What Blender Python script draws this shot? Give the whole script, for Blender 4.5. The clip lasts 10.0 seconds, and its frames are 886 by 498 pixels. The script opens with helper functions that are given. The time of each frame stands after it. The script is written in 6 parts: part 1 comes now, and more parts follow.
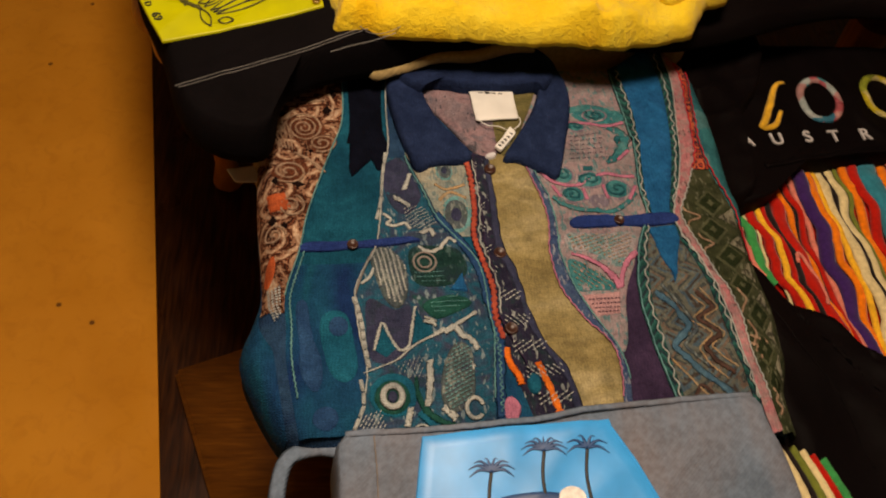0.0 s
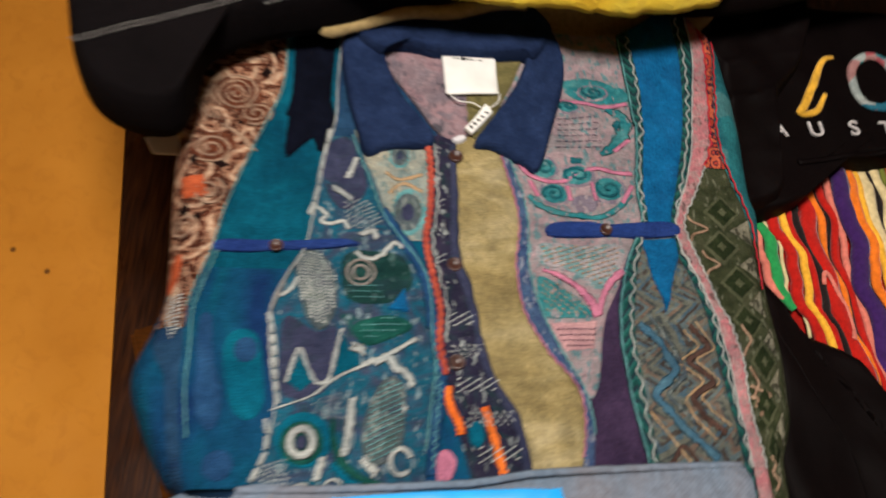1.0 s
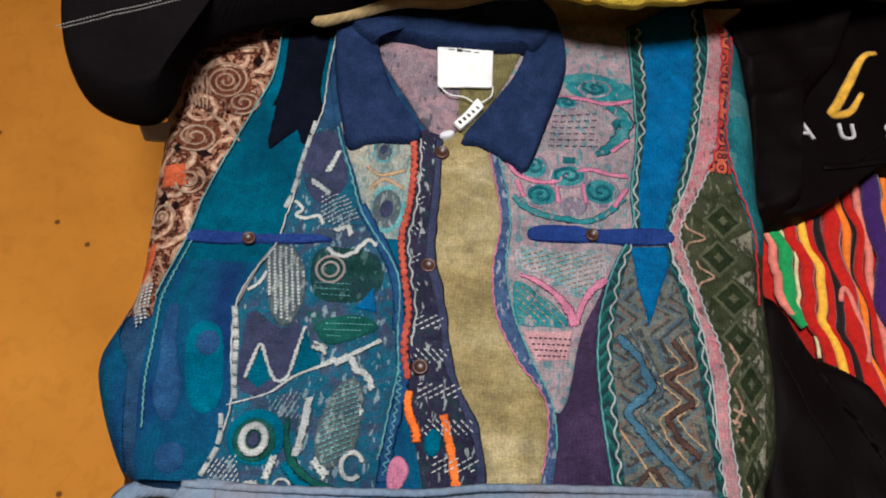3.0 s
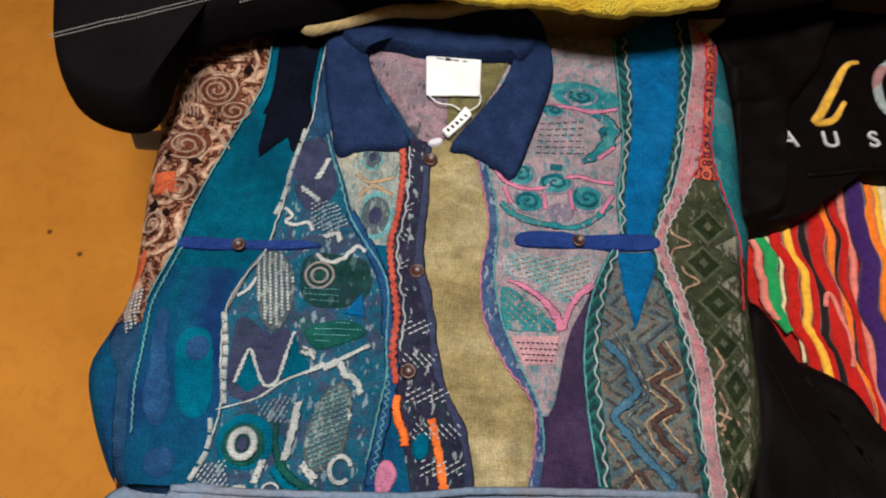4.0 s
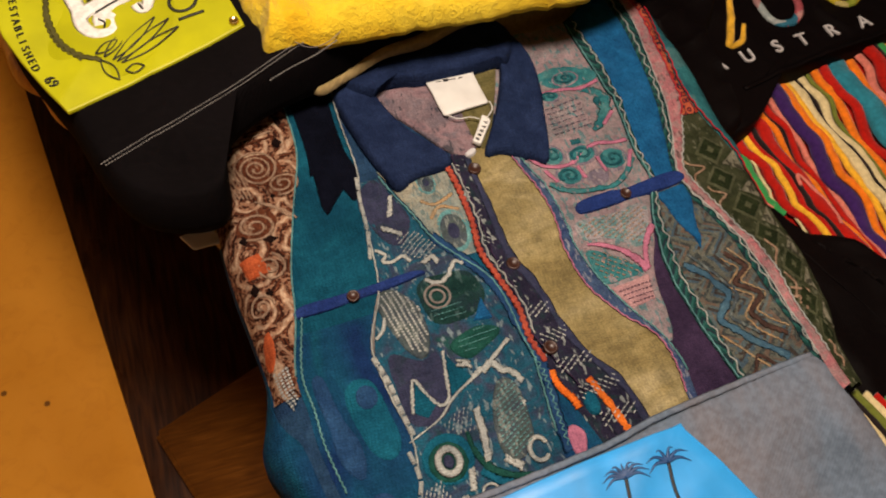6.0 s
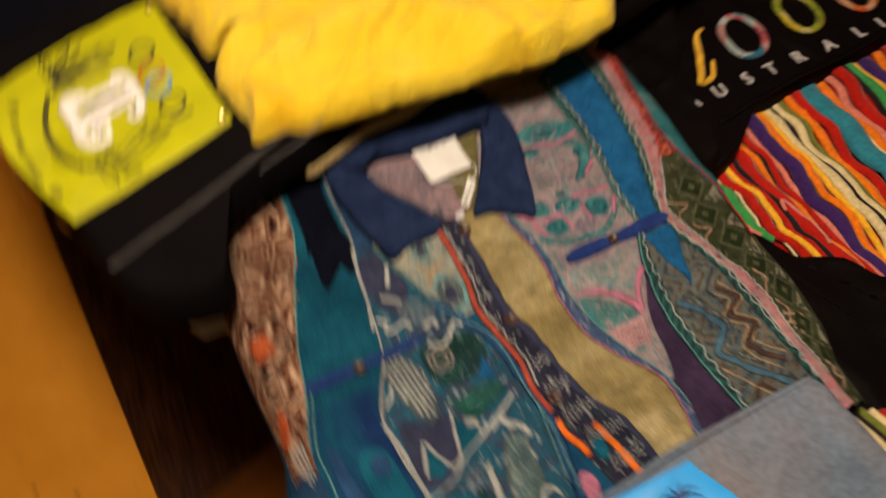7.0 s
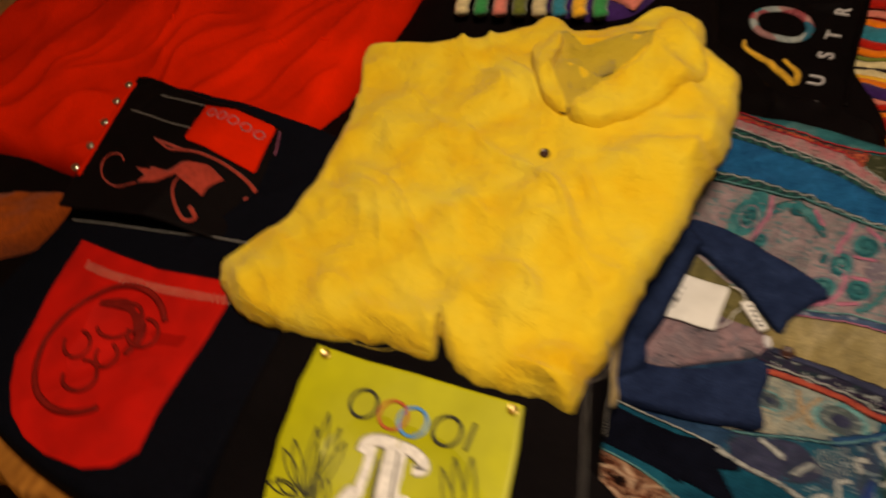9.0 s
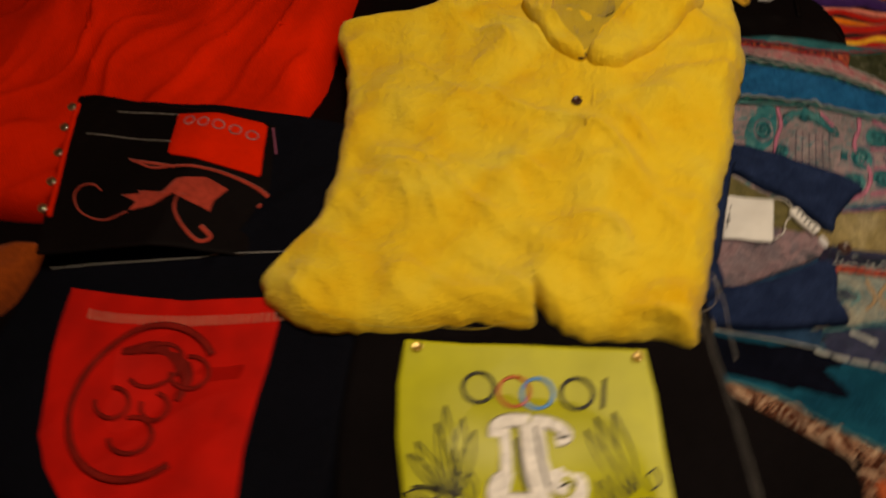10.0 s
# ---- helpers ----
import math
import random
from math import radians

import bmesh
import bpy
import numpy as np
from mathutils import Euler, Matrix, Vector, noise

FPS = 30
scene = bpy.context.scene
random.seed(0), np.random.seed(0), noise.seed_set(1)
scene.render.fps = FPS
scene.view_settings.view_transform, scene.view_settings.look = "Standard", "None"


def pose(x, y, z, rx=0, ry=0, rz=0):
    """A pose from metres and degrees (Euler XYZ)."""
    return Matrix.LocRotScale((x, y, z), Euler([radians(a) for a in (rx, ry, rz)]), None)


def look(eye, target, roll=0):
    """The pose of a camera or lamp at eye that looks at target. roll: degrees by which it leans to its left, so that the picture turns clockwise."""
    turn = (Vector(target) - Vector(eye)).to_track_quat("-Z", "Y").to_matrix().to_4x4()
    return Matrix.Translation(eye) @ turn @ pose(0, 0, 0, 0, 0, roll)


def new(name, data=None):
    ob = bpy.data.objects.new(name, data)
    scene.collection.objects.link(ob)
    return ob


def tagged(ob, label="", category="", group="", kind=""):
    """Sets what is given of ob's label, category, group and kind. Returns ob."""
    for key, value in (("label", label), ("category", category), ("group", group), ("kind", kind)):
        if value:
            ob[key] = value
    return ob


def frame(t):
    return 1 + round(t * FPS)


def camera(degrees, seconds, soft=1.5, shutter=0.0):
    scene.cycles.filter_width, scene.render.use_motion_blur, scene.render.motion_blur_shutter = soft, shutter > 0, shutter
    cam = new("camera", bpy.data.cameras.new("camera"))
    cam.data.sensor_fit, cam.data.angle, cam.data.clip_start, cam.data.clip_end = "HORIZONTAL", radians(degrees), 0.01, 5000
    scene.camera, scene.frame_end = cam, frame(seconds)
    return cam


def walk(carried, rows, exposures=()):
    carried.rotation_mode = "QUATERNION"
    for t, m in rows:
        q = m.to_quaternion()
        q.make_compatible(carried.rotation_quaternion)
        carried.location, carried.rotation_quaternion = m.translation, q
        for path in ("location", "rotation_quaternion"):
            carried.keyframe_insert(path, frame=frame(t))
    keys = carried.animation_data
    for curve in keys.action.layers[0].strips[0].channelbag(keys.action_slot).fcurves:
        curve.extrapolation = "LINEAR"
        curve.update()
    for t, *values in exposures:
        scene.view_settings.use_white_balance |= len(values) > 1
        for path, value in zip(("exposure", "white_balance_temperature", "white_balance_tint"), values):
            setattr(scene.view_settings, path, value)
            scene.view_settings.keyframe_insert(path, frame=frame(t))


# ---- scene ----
cam = camera(58.4, 10.0, soft=2.0, shutter=1.0)
PATH = [
    (0, (-0.077, -0.094, 1.359), (0.095, 1.127, -0.215), 6.0),
    (0.5, (-0.079, -0.053, 1.348), (0.081, 1.132, -0.255), 8.0),
    (1, (0.024, 0.073, 1.288), (0.111, 1.129, -0.408), 6.9),
    (1.5, (0.087, 0.114, 1.276), (0.035, 1.102, -0.463), 0.8),
    (2, (0.107, 0.111, 1.283), (0.01, 1.1, -0.452), 0.0),
    (3.5, (0.13, 0.109, 1.284), (0.008, 1.112, -0.442), -0.7),
    (4, (0.133, 0.102, 1.287), (0.026, 1.123, -0.43), 0.0),
    (4.5, (0.137, 0.093, 1.291), (0.061, 1.138, -0.412), 1.5),
    (5, (0.102, 0.08, 1.3), (0.124, 1.159, -0.384), 2.8),
    (5.5, (-0.078, 0.075, 1.322), (0.198, 1.105, -0.37), 1.0),
    (5.7, (-0.146, 0.076, 1.333), (0.188, 1.098, -0.353), 1.2),
    (6.8, (-0.135, 0.058, 1.344), (0.237, 1.107, -0.319), 1.6),
    (7, (-0.125, 0.064, 1.374), (0.226, 1.192, -0.24), -5.8),
    (7.5, (-0.192, 0.116, 1.391), (0.288, 1.293, -0.153), -16.9),
    (8, (-0.336, 0.224, 1.416), (0.271, 1.357, -0.116), -23.3),
    (8.5, (-0.378, 0.328, 1.41), (0.368, 1.392, -0.11), -22.9),
    (9, (-0.329, 0.456, 1.445), (0.362, 1.545, -0.084), -29.0),
    (9.5, (-0.343, 0.573, 1.455), (0.38, 1.446, -0.193), -26.9),
    (10, (-0.427, 0.684, 1.478), (0.402, 1.408, -0.193), -27.1),
]
LEVEL = pose(0, 0, 0.13, -5, -3, 0)
walk(cam, [(t, LEVEL @ look(eye, target, roll)) for t, eye, target, roll in PATH],
     [(0.0, -0.7, 8400, 18), (0.5, -0.55, 8100, 17), (1.1, -0.1, 6000, 10), (2.0, -0.05, 5600, 10), (4.6, -0.05, 6000, 10), (5.6, -0.35, 6900, 18),
      (7.0, -0.5, 7700, 15), (8.0, -0.45, 7700, 15), (9.0, -1.0, 8300, 16), (10.0, -1.3, 8300, 14)])

# ---- light ----
world = bpy.data.worlds.new("room_air")
world.use_nodes = True
world.node_tree.nodes["Background"].inputs[0].default_value = (1.0, 0.72, 0.45, 1)
world.node_tree.nodes["Background"].inputs[1].default_value = 0.015
scene.world = world

LAMP = (-0.12, 0.50, 2.36)
lamp_data = bpy.data.lights.new("ceiling_bulb", "AREA")
lamp_data.shape, lamp_data.size, lamp_data.energy, lamp_data.color = "DISK", 0.4, 56, (1.0, 0.90, 0.78)
lamp = new("ceiling_bulb", lamp_data)
lamp.matrix_world = pose(*LAMP)


# ---- materials ----
class Nodes:
    """A short way to wire up a material."""

    def __init__(self, name, rough=0.9, metal=0.0, sheen=0.0):
        self.m = bpy.data.materials.new(name)
        self.m.use_nodes = True
        self.t = self.m.node_tree
        self.b = self.t.nodes["Principled BSDF"]
        self.b.inputs["Roughness"].default_value, self.b.inputs["Metallic"].default_value = rough, metal
        self.b.inputs["Sheen Weight"].default_value = sheen
        self.b.inputs["Specular IOR Level"].default_value = 0.12 if rough > 0.6 else 0.5
        self.pos = self.t.nodes.new("ShaderNodeTexCoord").outputs["Object"]

    def link(self, a, b):
        self.t.links.new(a, b)

    def put(self, socket, v):
        if isinstance(v, bpy.types.NodeSocket):
            self.link(v, socket)
        else:
            socket.default_value = v

    def math(self, op, a, b=0.0, c=0.0):
        n = self.t.nodes.new("ShaderNodeMath")
        n.operation = op
        for i, v in enumerate((a, b, c)):
            self.put(n.inputs[i], v)
        return n.outputs[0]

    def axes(self, v=None):
        n = self.t.nodes.new("ShaderNodeSeparateXYZ")
        self.link(v or self.pos, n.inputs[0])
        return n.outputs[0], n.outputs[1]

    def mapped(self, scale=(1, 1, 1), turn=0.0, shift=(0, 0, 0)):
        n = self.t.nodes.new("ShaderNodeMapping")
        n.inputs["Scale"].default_value, n.inputs["Rotation"].default_value = scale, (0, 0, radians(turn))
        n.inputs["Location"].default_value = shift
        self.link(self.pos, n.inputs[0])
        return n.outputs[0]

    def noise(self, scale, detail=3.0, v=None, distort=0.0):
        n = self.t.nodes.new("ShaderNodeTexNoise")
        n.inputs["Scale"].default_value, n.inputs["Detail"].default_value = scale, detail
        n.inputs["Distortion"].default_value = distort
        self.link(v or self.pos, n.inputs["Vector"])
        return n.outputs["Fac"]

    def cells(self, scale, v=None, kind="F1", out="Distance", rand=1.0):
        n = self.t.nodes.new("ShaderNodeTexVoronoi")
        n.feature = kind
        n.voronoi_dimensions = "2D"
        n.inputs["Scale"].default_value, n.inputs["Randomness"].default_value = scale, rand
        self.link(v or self.pos, n.inputs["Vector"])
        return n.outputs[out]

    def wave(self, scale, distort=0.0, turn=0.0, detail=2.0, dscale=1.0):
        n = self.t.nodes.new("ShaderNodeTexWave")
        n.inputs["Scale"].default_value, n.inputs["Distortion"].default_value = scale, distort
        n.inputs["Detail"].default_value, n.inputs["Detail Scale"].default_value = detail, dscale
        self.link(self.mapped(turn=turn), n.inputs["Vector"])
        return n.outputs["Fac"]

    def ramp(self, fac, stops, hard=False):
        n = self.t.nodes.new("ShaderNodeValToRGB")
        n.color_ramp.interpolation = "CONSTANT" if hard else "LINEAR"
        e = n.color_ramp.elements
        while len(e) < len(stops):
            e.new(0.5)
        for i, (p, c) in enumerate(stops):
            e[i].position, e[i].color = p, (*c, 1)
        self.put(n.inputs[0], fac)
        return n.outputs[0]

    def mix(self, fac, a, b, how="MIX"):
        n = self.t.nodes.new("ShaderNodeMix")
        n.data_type, n.blend_type = "RGBA", how
        self.put(n.inputs[0], fac)
        for i, v in ((6, a), (7, b)):
            self.put(n.inputs[i], (*v, 1) if isinstance(v, tuple) else v)
        return n.outputs[2]

    def done(self, colour, height=None, strength=0.3, depth=0.001, rough=None):
        self.put(self.b.inputs["Base Color"], (*colour, 1) if isinstance(colour, tuple) else colour)
        if rough is not None:
            self.put(self.b.inputs["Roughness"], rough)
        if height is not None:
            n = self.t.nodes.new("ShaderNodeBump")
            n.inputs["Strength"].default_value, n.inputs["Distance"].default_value = strength, depth
            self.put(n.inputs["Height"], height)
            self.link(n.outputs[0], self.b.inputs["Normal"])
        return self.m


def dim(c, f):
    return tuple(min(1.0, v * f) for v in c)


def cloth(name, colour, fold=14.0, fine=700.0, rough=0.92, sheen=0.1, spread=0.25, worn=None, grain=0.35):
    """Woven or jersey cloth: colour drifts in broad and fine steps over a fine weave."""
    n = Nodes(name, rough, sheen=sheen)
    n.b.inputs["Specular IOR Level"].default_value = 0.04
    broad, small = n.noise(fold, 4), n.noise(160, 2)
    c = n.ramp(broad, [(0.3, dim(colour, 1 - spread)), (0.7, dim(colour, 1 + spread))])
    if worn:
        c = n.mix(n.ramp(n.noise(fold * 1.3, 4, n.mapped((1.0, 0.35, 1), 12)), [(0.42, (0, 0, 0)), (0.72, (1, 1, 1))]), c, worn)
    c = n.mix(grain, c, n.ramp(small, [(0.35, dim(colour, 0.6)), (0.65, dim(colour, 1.35))]))
    h = n.math("ADD", n.math("MULTIPLY", n.wave(fine / 6.28, 1.0, 45), 0.5), n.math("MULTIPLY", small, 1.2))
    return n.done(c, h, 0.5, 0.0008)


def knit_finish(n, c, strength=0.6):
    """Loops of a knitted face over the pattern c: rows of small stitches, lighter at their crowns."""
    n.b.inputs["Specular IOR Level"].default_value = 0.05
    x, y = n.axes()
    x = n.math("ADD", x, n.math("MULTIPLY", n.noise(60, 2), 0.010))
    y = n.math("ADD", y, n.math("MULTIPLY", n.noise(48, 2), 0.012))
    rows = n.math("ABSOLUTE", n.math("SINE", n.math("MULTIPLY", y, 1150.0)))
    cols = n.math("ABSOLUTE", n.math("SINE", n.math("ADD", n.math("MULTIPLY", x, 900.0), n.math("MULTIPLY", rows, 1.1))))
    loops = n.math("MULTIPLY", rows, cols)
    fuzz = n.noise(420, 3)
    c = n.mix(0.6, c, n.ramp(n.math("ADD", n.math("MULTIPLY", loops, 0.22), n.math("MULTIPLY", fuzz, 0.85)),
                             [(0.28, (0.38, 0.38, 0.38)), (0.72, (1.15, 1.15, 1.15))]), "MULTIPLY")
    worn = n.math("ADD", n.math("MULTIPLY", n.noise(26, 3), 0.5), n.math("MULTIPLY", n.noise(95, 4, distort=0.6), 0.5))
    c = n.mix(0.75, c, n.ramp(worn, [(0.36, (0.55, 0.56, 0.6)), (0.52, (0.92, 0.92, 0.92)), (0.66, (1.3, 1.28, 1.25))]), "MULTIPLY")
    return n.done(c, n.math("ADD", n.math("MULTIPLY", loops, 0.7), n.math("MULTIPLY", fuzz, 1.4)), strength, 0.0014)


def knit_mottled(name, cols, scale=24.0, tick=None, share=0.6, stretch=(1, 1, 1), turn=0.0):
    """Fields of several colours that run into one another, with short ticks of another yarn."""
    n = Nodes(name, 0.95)
    k = 0.44 / max(1, len(cols) - 1)
    c = n.ramp(n.noise(scale, 4, n.mapped(stretch, turn), 0.9), [(0.28 + i * k, q) for i, q in enumerate(cols)])
    if tick:
        c = n.mix(n.ramp(n.noise(190, 2, n.mapped((1, 0.4, 1), 30)), [(share, (0, 0, 0)), (share + 0.05, (0.9, 0.9, 0.9))]), c, tick)
    return knit_finish(n, c)


def knit_plain(name, a, b, scale=22.0):
    n = Nodes(name, 0.95, sheen=0.0)
    return knit_finish(n, n.ramp(n.noise(scale, 4, distort=0.8), [(0.3, a), (0.5, n_mid(a, b)), (0.68, b)]))


def n_mid(a, b):
    return tuple((p + q) / 2 for p, q in zip(a, b))


def knit_rings(name, cols, scale=22.0, freq=9.0, warp=0.012, speck=None):
    """Curled rings and scrolls round scattered centres, in bands of the given colours."""
    n = Nodes(name, 0.95, sheen=0.0)
    w = n.t.nodes.new("ShaderNodeTexNoise")
    w.inputs["Scale"].default_value = 28
    n.link(n.pos, w.inputs["Vector"])
    v = n.t.nodes.new("ShaderNodeVectorMath")
    v.operation = "MULTIPLY_ADD"
    n.link(w.outputs["Color"], v.inputs[0])
    v.inputs[1].default_value = (warp * 2, warp * 2, 0)
    n.link(n.pos, v.inputs[2])
    d = n.math("PINGPONG", n.math("MULTIPLY", n.cells(scale, v.outputs[0]), freq), 1.0)
    step = 1.0 / len(cols)
    c = n.ramp(d, [(i * step, q) for i, q in enumerate(cols)], hard=True)
    if speck:
        c = n.mix(n.ramp(n.noise(210, 2), [(0.52, (0, 0, 0)), (0.56, (0.8, 0.8, 0.8))]), c, speck)
    return knit_finish(n, c)


def knit_zigzag(name, cols, step=0.03, turn=0.0, diamonds=False, speck=None, broken=False):
    """Chevrons, or diamonds, in bands of the given colours; broken: two sets that interrupt each other."""
    n = Nodes(name, 0.95)
    k = 1.0 / len(cols)

    def bands(angle, width, shift):
        x, y = n.axes(n.mapped(turn=angle, shift=(shift, shift, 0)))
        y = n.math("ADD", y, n.math("MULTIPLY", n.noise(30, 2), 0.012))
        x = n.math("ADD", x, n.math("MULTIPLY", n.noise(22, 2), 0.008))
        px = n.math("PINGPONG", x, width)
        s = n.math("ADD", n.math("PINGPONG", y, width) if diamonds else y, n.math("MULTIPLY", px, 1.3))
        f = n.math("FRACT", n.math("DIVIDE", s, width * (1.0 if diamonds else 1.5)))
        return n.ramp(f, [(i * k, q) for i, q in enumerate(cols)], hard=True)

    c = bands(turn, step, 0.0)
    if broken:
        c = n.mix(n.math("GREATER_THAN", n.cells(26, kind="F1", out="Distance"), 0.42), c, bands(turn + 62, step * 0.6, 0.013))
    if speck:
        c = n.mix(n.ramp(n.noise(170, 2), [(0.53, (0, 0, 0)), (0.57, (0.8, 0.8, 0.8))]), c, speck)
    return knit_finish(n, c)


def knit_mosaic(name, cols, scale=40.0, lines=None, scroll=None):
    """Patchwork of small angular fields, some of them ribbed with thin pale lines."""
    n = Nodes(name, 0.95, sheen=0.0)
    v = n.mapped((1, 0.55, 1), 25)
    w = n.t.nodes.new("ShaderNodeTexVoronoi")
    w.voronoi_dimensions = "2D"
    w.inputs["Scale"].default_value = scale
    n.link(v, w.inputs["Vector"])
    s = n.t.nodes.new("ShaderNodeSeparateColor")
    n.link(w.outputs["Color"], s.inputs[0])
    k = 1.0 / len(cols)
    c = n.ramp(s.outputs[0], [(i * k, q) for i, q in enumerate(cols)], hard=True)
    c = n.mix(n.math("MULTIPLY", n.noise(60, 3), 0.5), c, cols[0])
    if scroll:
        d = n.math("FRACT", n.math("MULTIPLY", n.cells(scale * 0.62, n.mapped(shift=(0.31, 0.17, 0))), 5.0))
        ring = n.math("MULTIPLY", n.math("LESS_THAN", d, 0.24), n.math("GREATER_THAN", n.noise(34, 2), 0.5))
        c = n.mix(n.math("MULTIPLY", ring, 0.85), c, scroll)
    if lines:
        rib = n.math("GREATER_THAN", n.wave(95, 2.5, 35), 0.66)
        c = n.mix(n.math("MULTIPLY", rib, n.math("GREATER_THAN", s.outputs[1], 0.66)), c, lines)
    return knit_finish(n, c)


def plain(name, colour, rough=0.5, metal=0.0, scale=60.0, spread=0.2):
    n = Nodes(name, rough, metal)
    f = n.noise(scale, 4)
    return n.done(n.ramp(f, [(0.3, dim(colour, 1 - spread)), (0.7, dim(colour, 1 + spread))]), f, 0.15, 0.0006)


NAVY = (0.012, 0.026, 0.095)
mat_collar = knit_plain("navy_rib_knit", (0.011, 0.021, 0.060), (0.016, 0.030, 0.082), 30)
mat_body = knit_plain("dark_blue_knit", (0.01, 0.03, 0.08), (0.02, 0.06, 0.12))
mat_brown = knit_rings("brown_cream_scrolls", [(0.46, 0.32, 0.22), (0.30, 0.16, 0.10), (0.05, 0.016, 0.010), (0.12, 0.036, 0.018), (0.035, 0.012, 0.008)], 21, 6.2, 0.016, (0.30, 0.16, 0.10))
mat_teal = knit_plain("teal_blotched_knit", (0.002, 0.048, 0.088), (0.003, 0.082, 0.132), 16)
mat_tealblue = knit_mottled("teal_and_blue_knit", [(0.004, 0.085, 0.135), (0.005, 0.055, 0.12), (0.007, 0.028, 0.10)], 17, None, 0.6, (1, 0.5, 1), 5)
mat_black = knit_plain("black_navy_knit", (0.0018, 0.0024, 0.006), (0.003, 0.004, 0.010))
mat_fish = knit_mottled("slate_green_patchwork", [(0.010, 0.050, 0.055), (0.032, 0.050, 0.095), (0.008, 0.080, 0.13), (0.038, 0.050, 0.092), (0.010, 0.064, 0.060)], 20, (0.16, 0.22, 0.25), 0.6)
mat_medal = knit_mottled("pale_medallions", [(0.17, 0.22, 0.22), (0.27, 0.29, 0.25), (0.34, 0.29, 0.20)], 30, (0.14, 0.20, 0.20), 0.56)
mat_red = knit_rings("red_orange_strip", [(0.36, 0.045, 0.025), (0.04, 0.015, 0.03), (0.42, 0.09, 0.045)], 60, 3.0)
mat_band = knit_mottled("charcoal_button_band", [(0.012, 0.013, 0.026), (0.022, 0.020, 0.042), (0.012, 0.034, 0.036)], 60, (0.24, 0.27, 0.27), 0.6)
# Stretched noise paints the light and shade of flat creases into the olive.
n = Nodes("olive_crease_shaded_knit", 0.8)
mat_olive = knit_finish(n, n.ramp(n.noise(13, 4, n.mapped((0.5, 1.5, 1), -8), 0.8), [(0.30, (0.125, 0.094, 0.038)), (0.47, (0.23, 0.182, 0.08)), (0.56, (0.27, 0.22, 0.105)), (0.70, (0.38, 0.32, 0.18))]), 0.35)
mat_edge = knit_mottled("navy_pink_edging", [(0.02, 0.035, 0.11), (0.05, 0.09, 0.17), (0.03, 0.045, 0.13)], 40, (0.22, 0.24, 0.30), 0.58)
mat_pink = knit_mottled("pink_grey_lacework", [(0.17, 0.155, 0.17), (0.30, 0.215, 0.235), (0.22, 0.20, 0.21), (0.33, 0.22, 0.245)], 34, (0.09, 0.19, 0.21), 0.565, (1, 1.6, 1))
mat_rose = knit_mottled("rose_knit", [(0.40, 0.14, 0.22), (0.50, 0.18, 0.28)], 60)
mat_lace = knit_zigzag("dark_green_lace", [(0.01, 0.055, 0.05), (0.02, 0.10, 0.09), (0.015, 0.03, 0.04)], 0.009)
mat_blue = knit_mottled("royal_blue_knit", [(0.004, 0.070, 0.19), (0.006, 0.10, 0.25), (0.008, 0.085, 0.22)], 20)
mat_zig = knit_zigzag("taupe_blue_chevrons", [(0.11, 0.115, 0.095), (0.055, 0.095, 0.125), (0.05, 0.042, 0.038), (0.085, 0.12, 0.13), (0.13, 0.095, 0.075), (0.045, 0.055, 0.055)], 0.033, 20, False, (0.12, 0.13, 0.11), True)
mat_plum = knit_plain("plum_knit", (0.030, 0.019, 0.045), (0.046, 0.028, 0.066))
mat_salmon = knit_mottled("salmon_pink_knit", [(0.24, 0.12, 0.13), (0.42, 0.15, 0.17), (0.30, 0.20, 0.20), (0.44, 0.17, 0.19)], 80, (0.10, 0.06, 0.06), 0.6)
mat_diam = knit_mottled("dark_olive_lozenge_knit", [(0.016, 0.022, 0.010), (0.034, 0.040, 0.020), (0.055, 0.058, 0.034)], 46, (0.12, 0.125, 0.085), 0.6)
mat_sleeve = knit_mosaic("teal_sleeve", [(0.02, 0.13, 0.15), (0.015, 0.09, 0.11), (0.06, 0.16, 0.17)], 50)
mat_yarn = knit_plain("white_yarn", (0.30, 0.33, 0.33), (0.42, 0.44, 0.42))
mat_mint = knit_mottled("mint_yarn", [(0.07, 0.22, 0.24), (0.14, 0.34, 0.35)], 120)
mat_orange = knit_plain("orange_yarn", (0.70, 0.13, 0.02), (0.75, 0.18, 0.03))
mat_crimson = knit_plain("crimson_yarn", (0.42, 0.02, 0.03), (0.5, 0.03, 0.05))
mat_dkgreen = knit_plain("bottle_green_knit", (0.006, 0.05, 0.042), (0.012, 0.08, 0.065), 60)
mat_grey = knit_mottled("slate_ribbed_knit", [(0.045, 0.060, 0.085), (0.075, 0.10, 0.11), (0.06, 0.085, 0.08)], 60, (0.20, 0.23, 0.22), 0.57)
mat_lining = knit_mottled("grey_pink_lining", [(0.13, 0.12, 0.15), (0.20, 0.15, 0.17), (0.25, 0.16, 0.18), (0.14, 0.125, 0.15)], 34, (0.06, 0.06, 0.075), 0.6)
mat_lining2 = knit_plain("olive_lining", (0.10, 0.09, 0.035), (0.15, 0.13, 0.055), 40)
mat_button = plain("brown_horn", (0.035, 0.011, 0.007), 0.4)
mat_tag = plain("white_satin_label", (0.60, 0.60, 0.58), 0.6, 0, 40, 0.06)
mat_ink = plain("black_ink", (0.012, 0.012, 0.012), 0.6)
mat_plastic = plain("clear_plastic_clip", (0.55, 0.55, 0.58), 0.15)
mat_floor = None
mat_denim_black = cloth("black_denim", (0.0034, 0.0026, 0.0030), 9, 1100, 0.9, 0.0, 0.35)
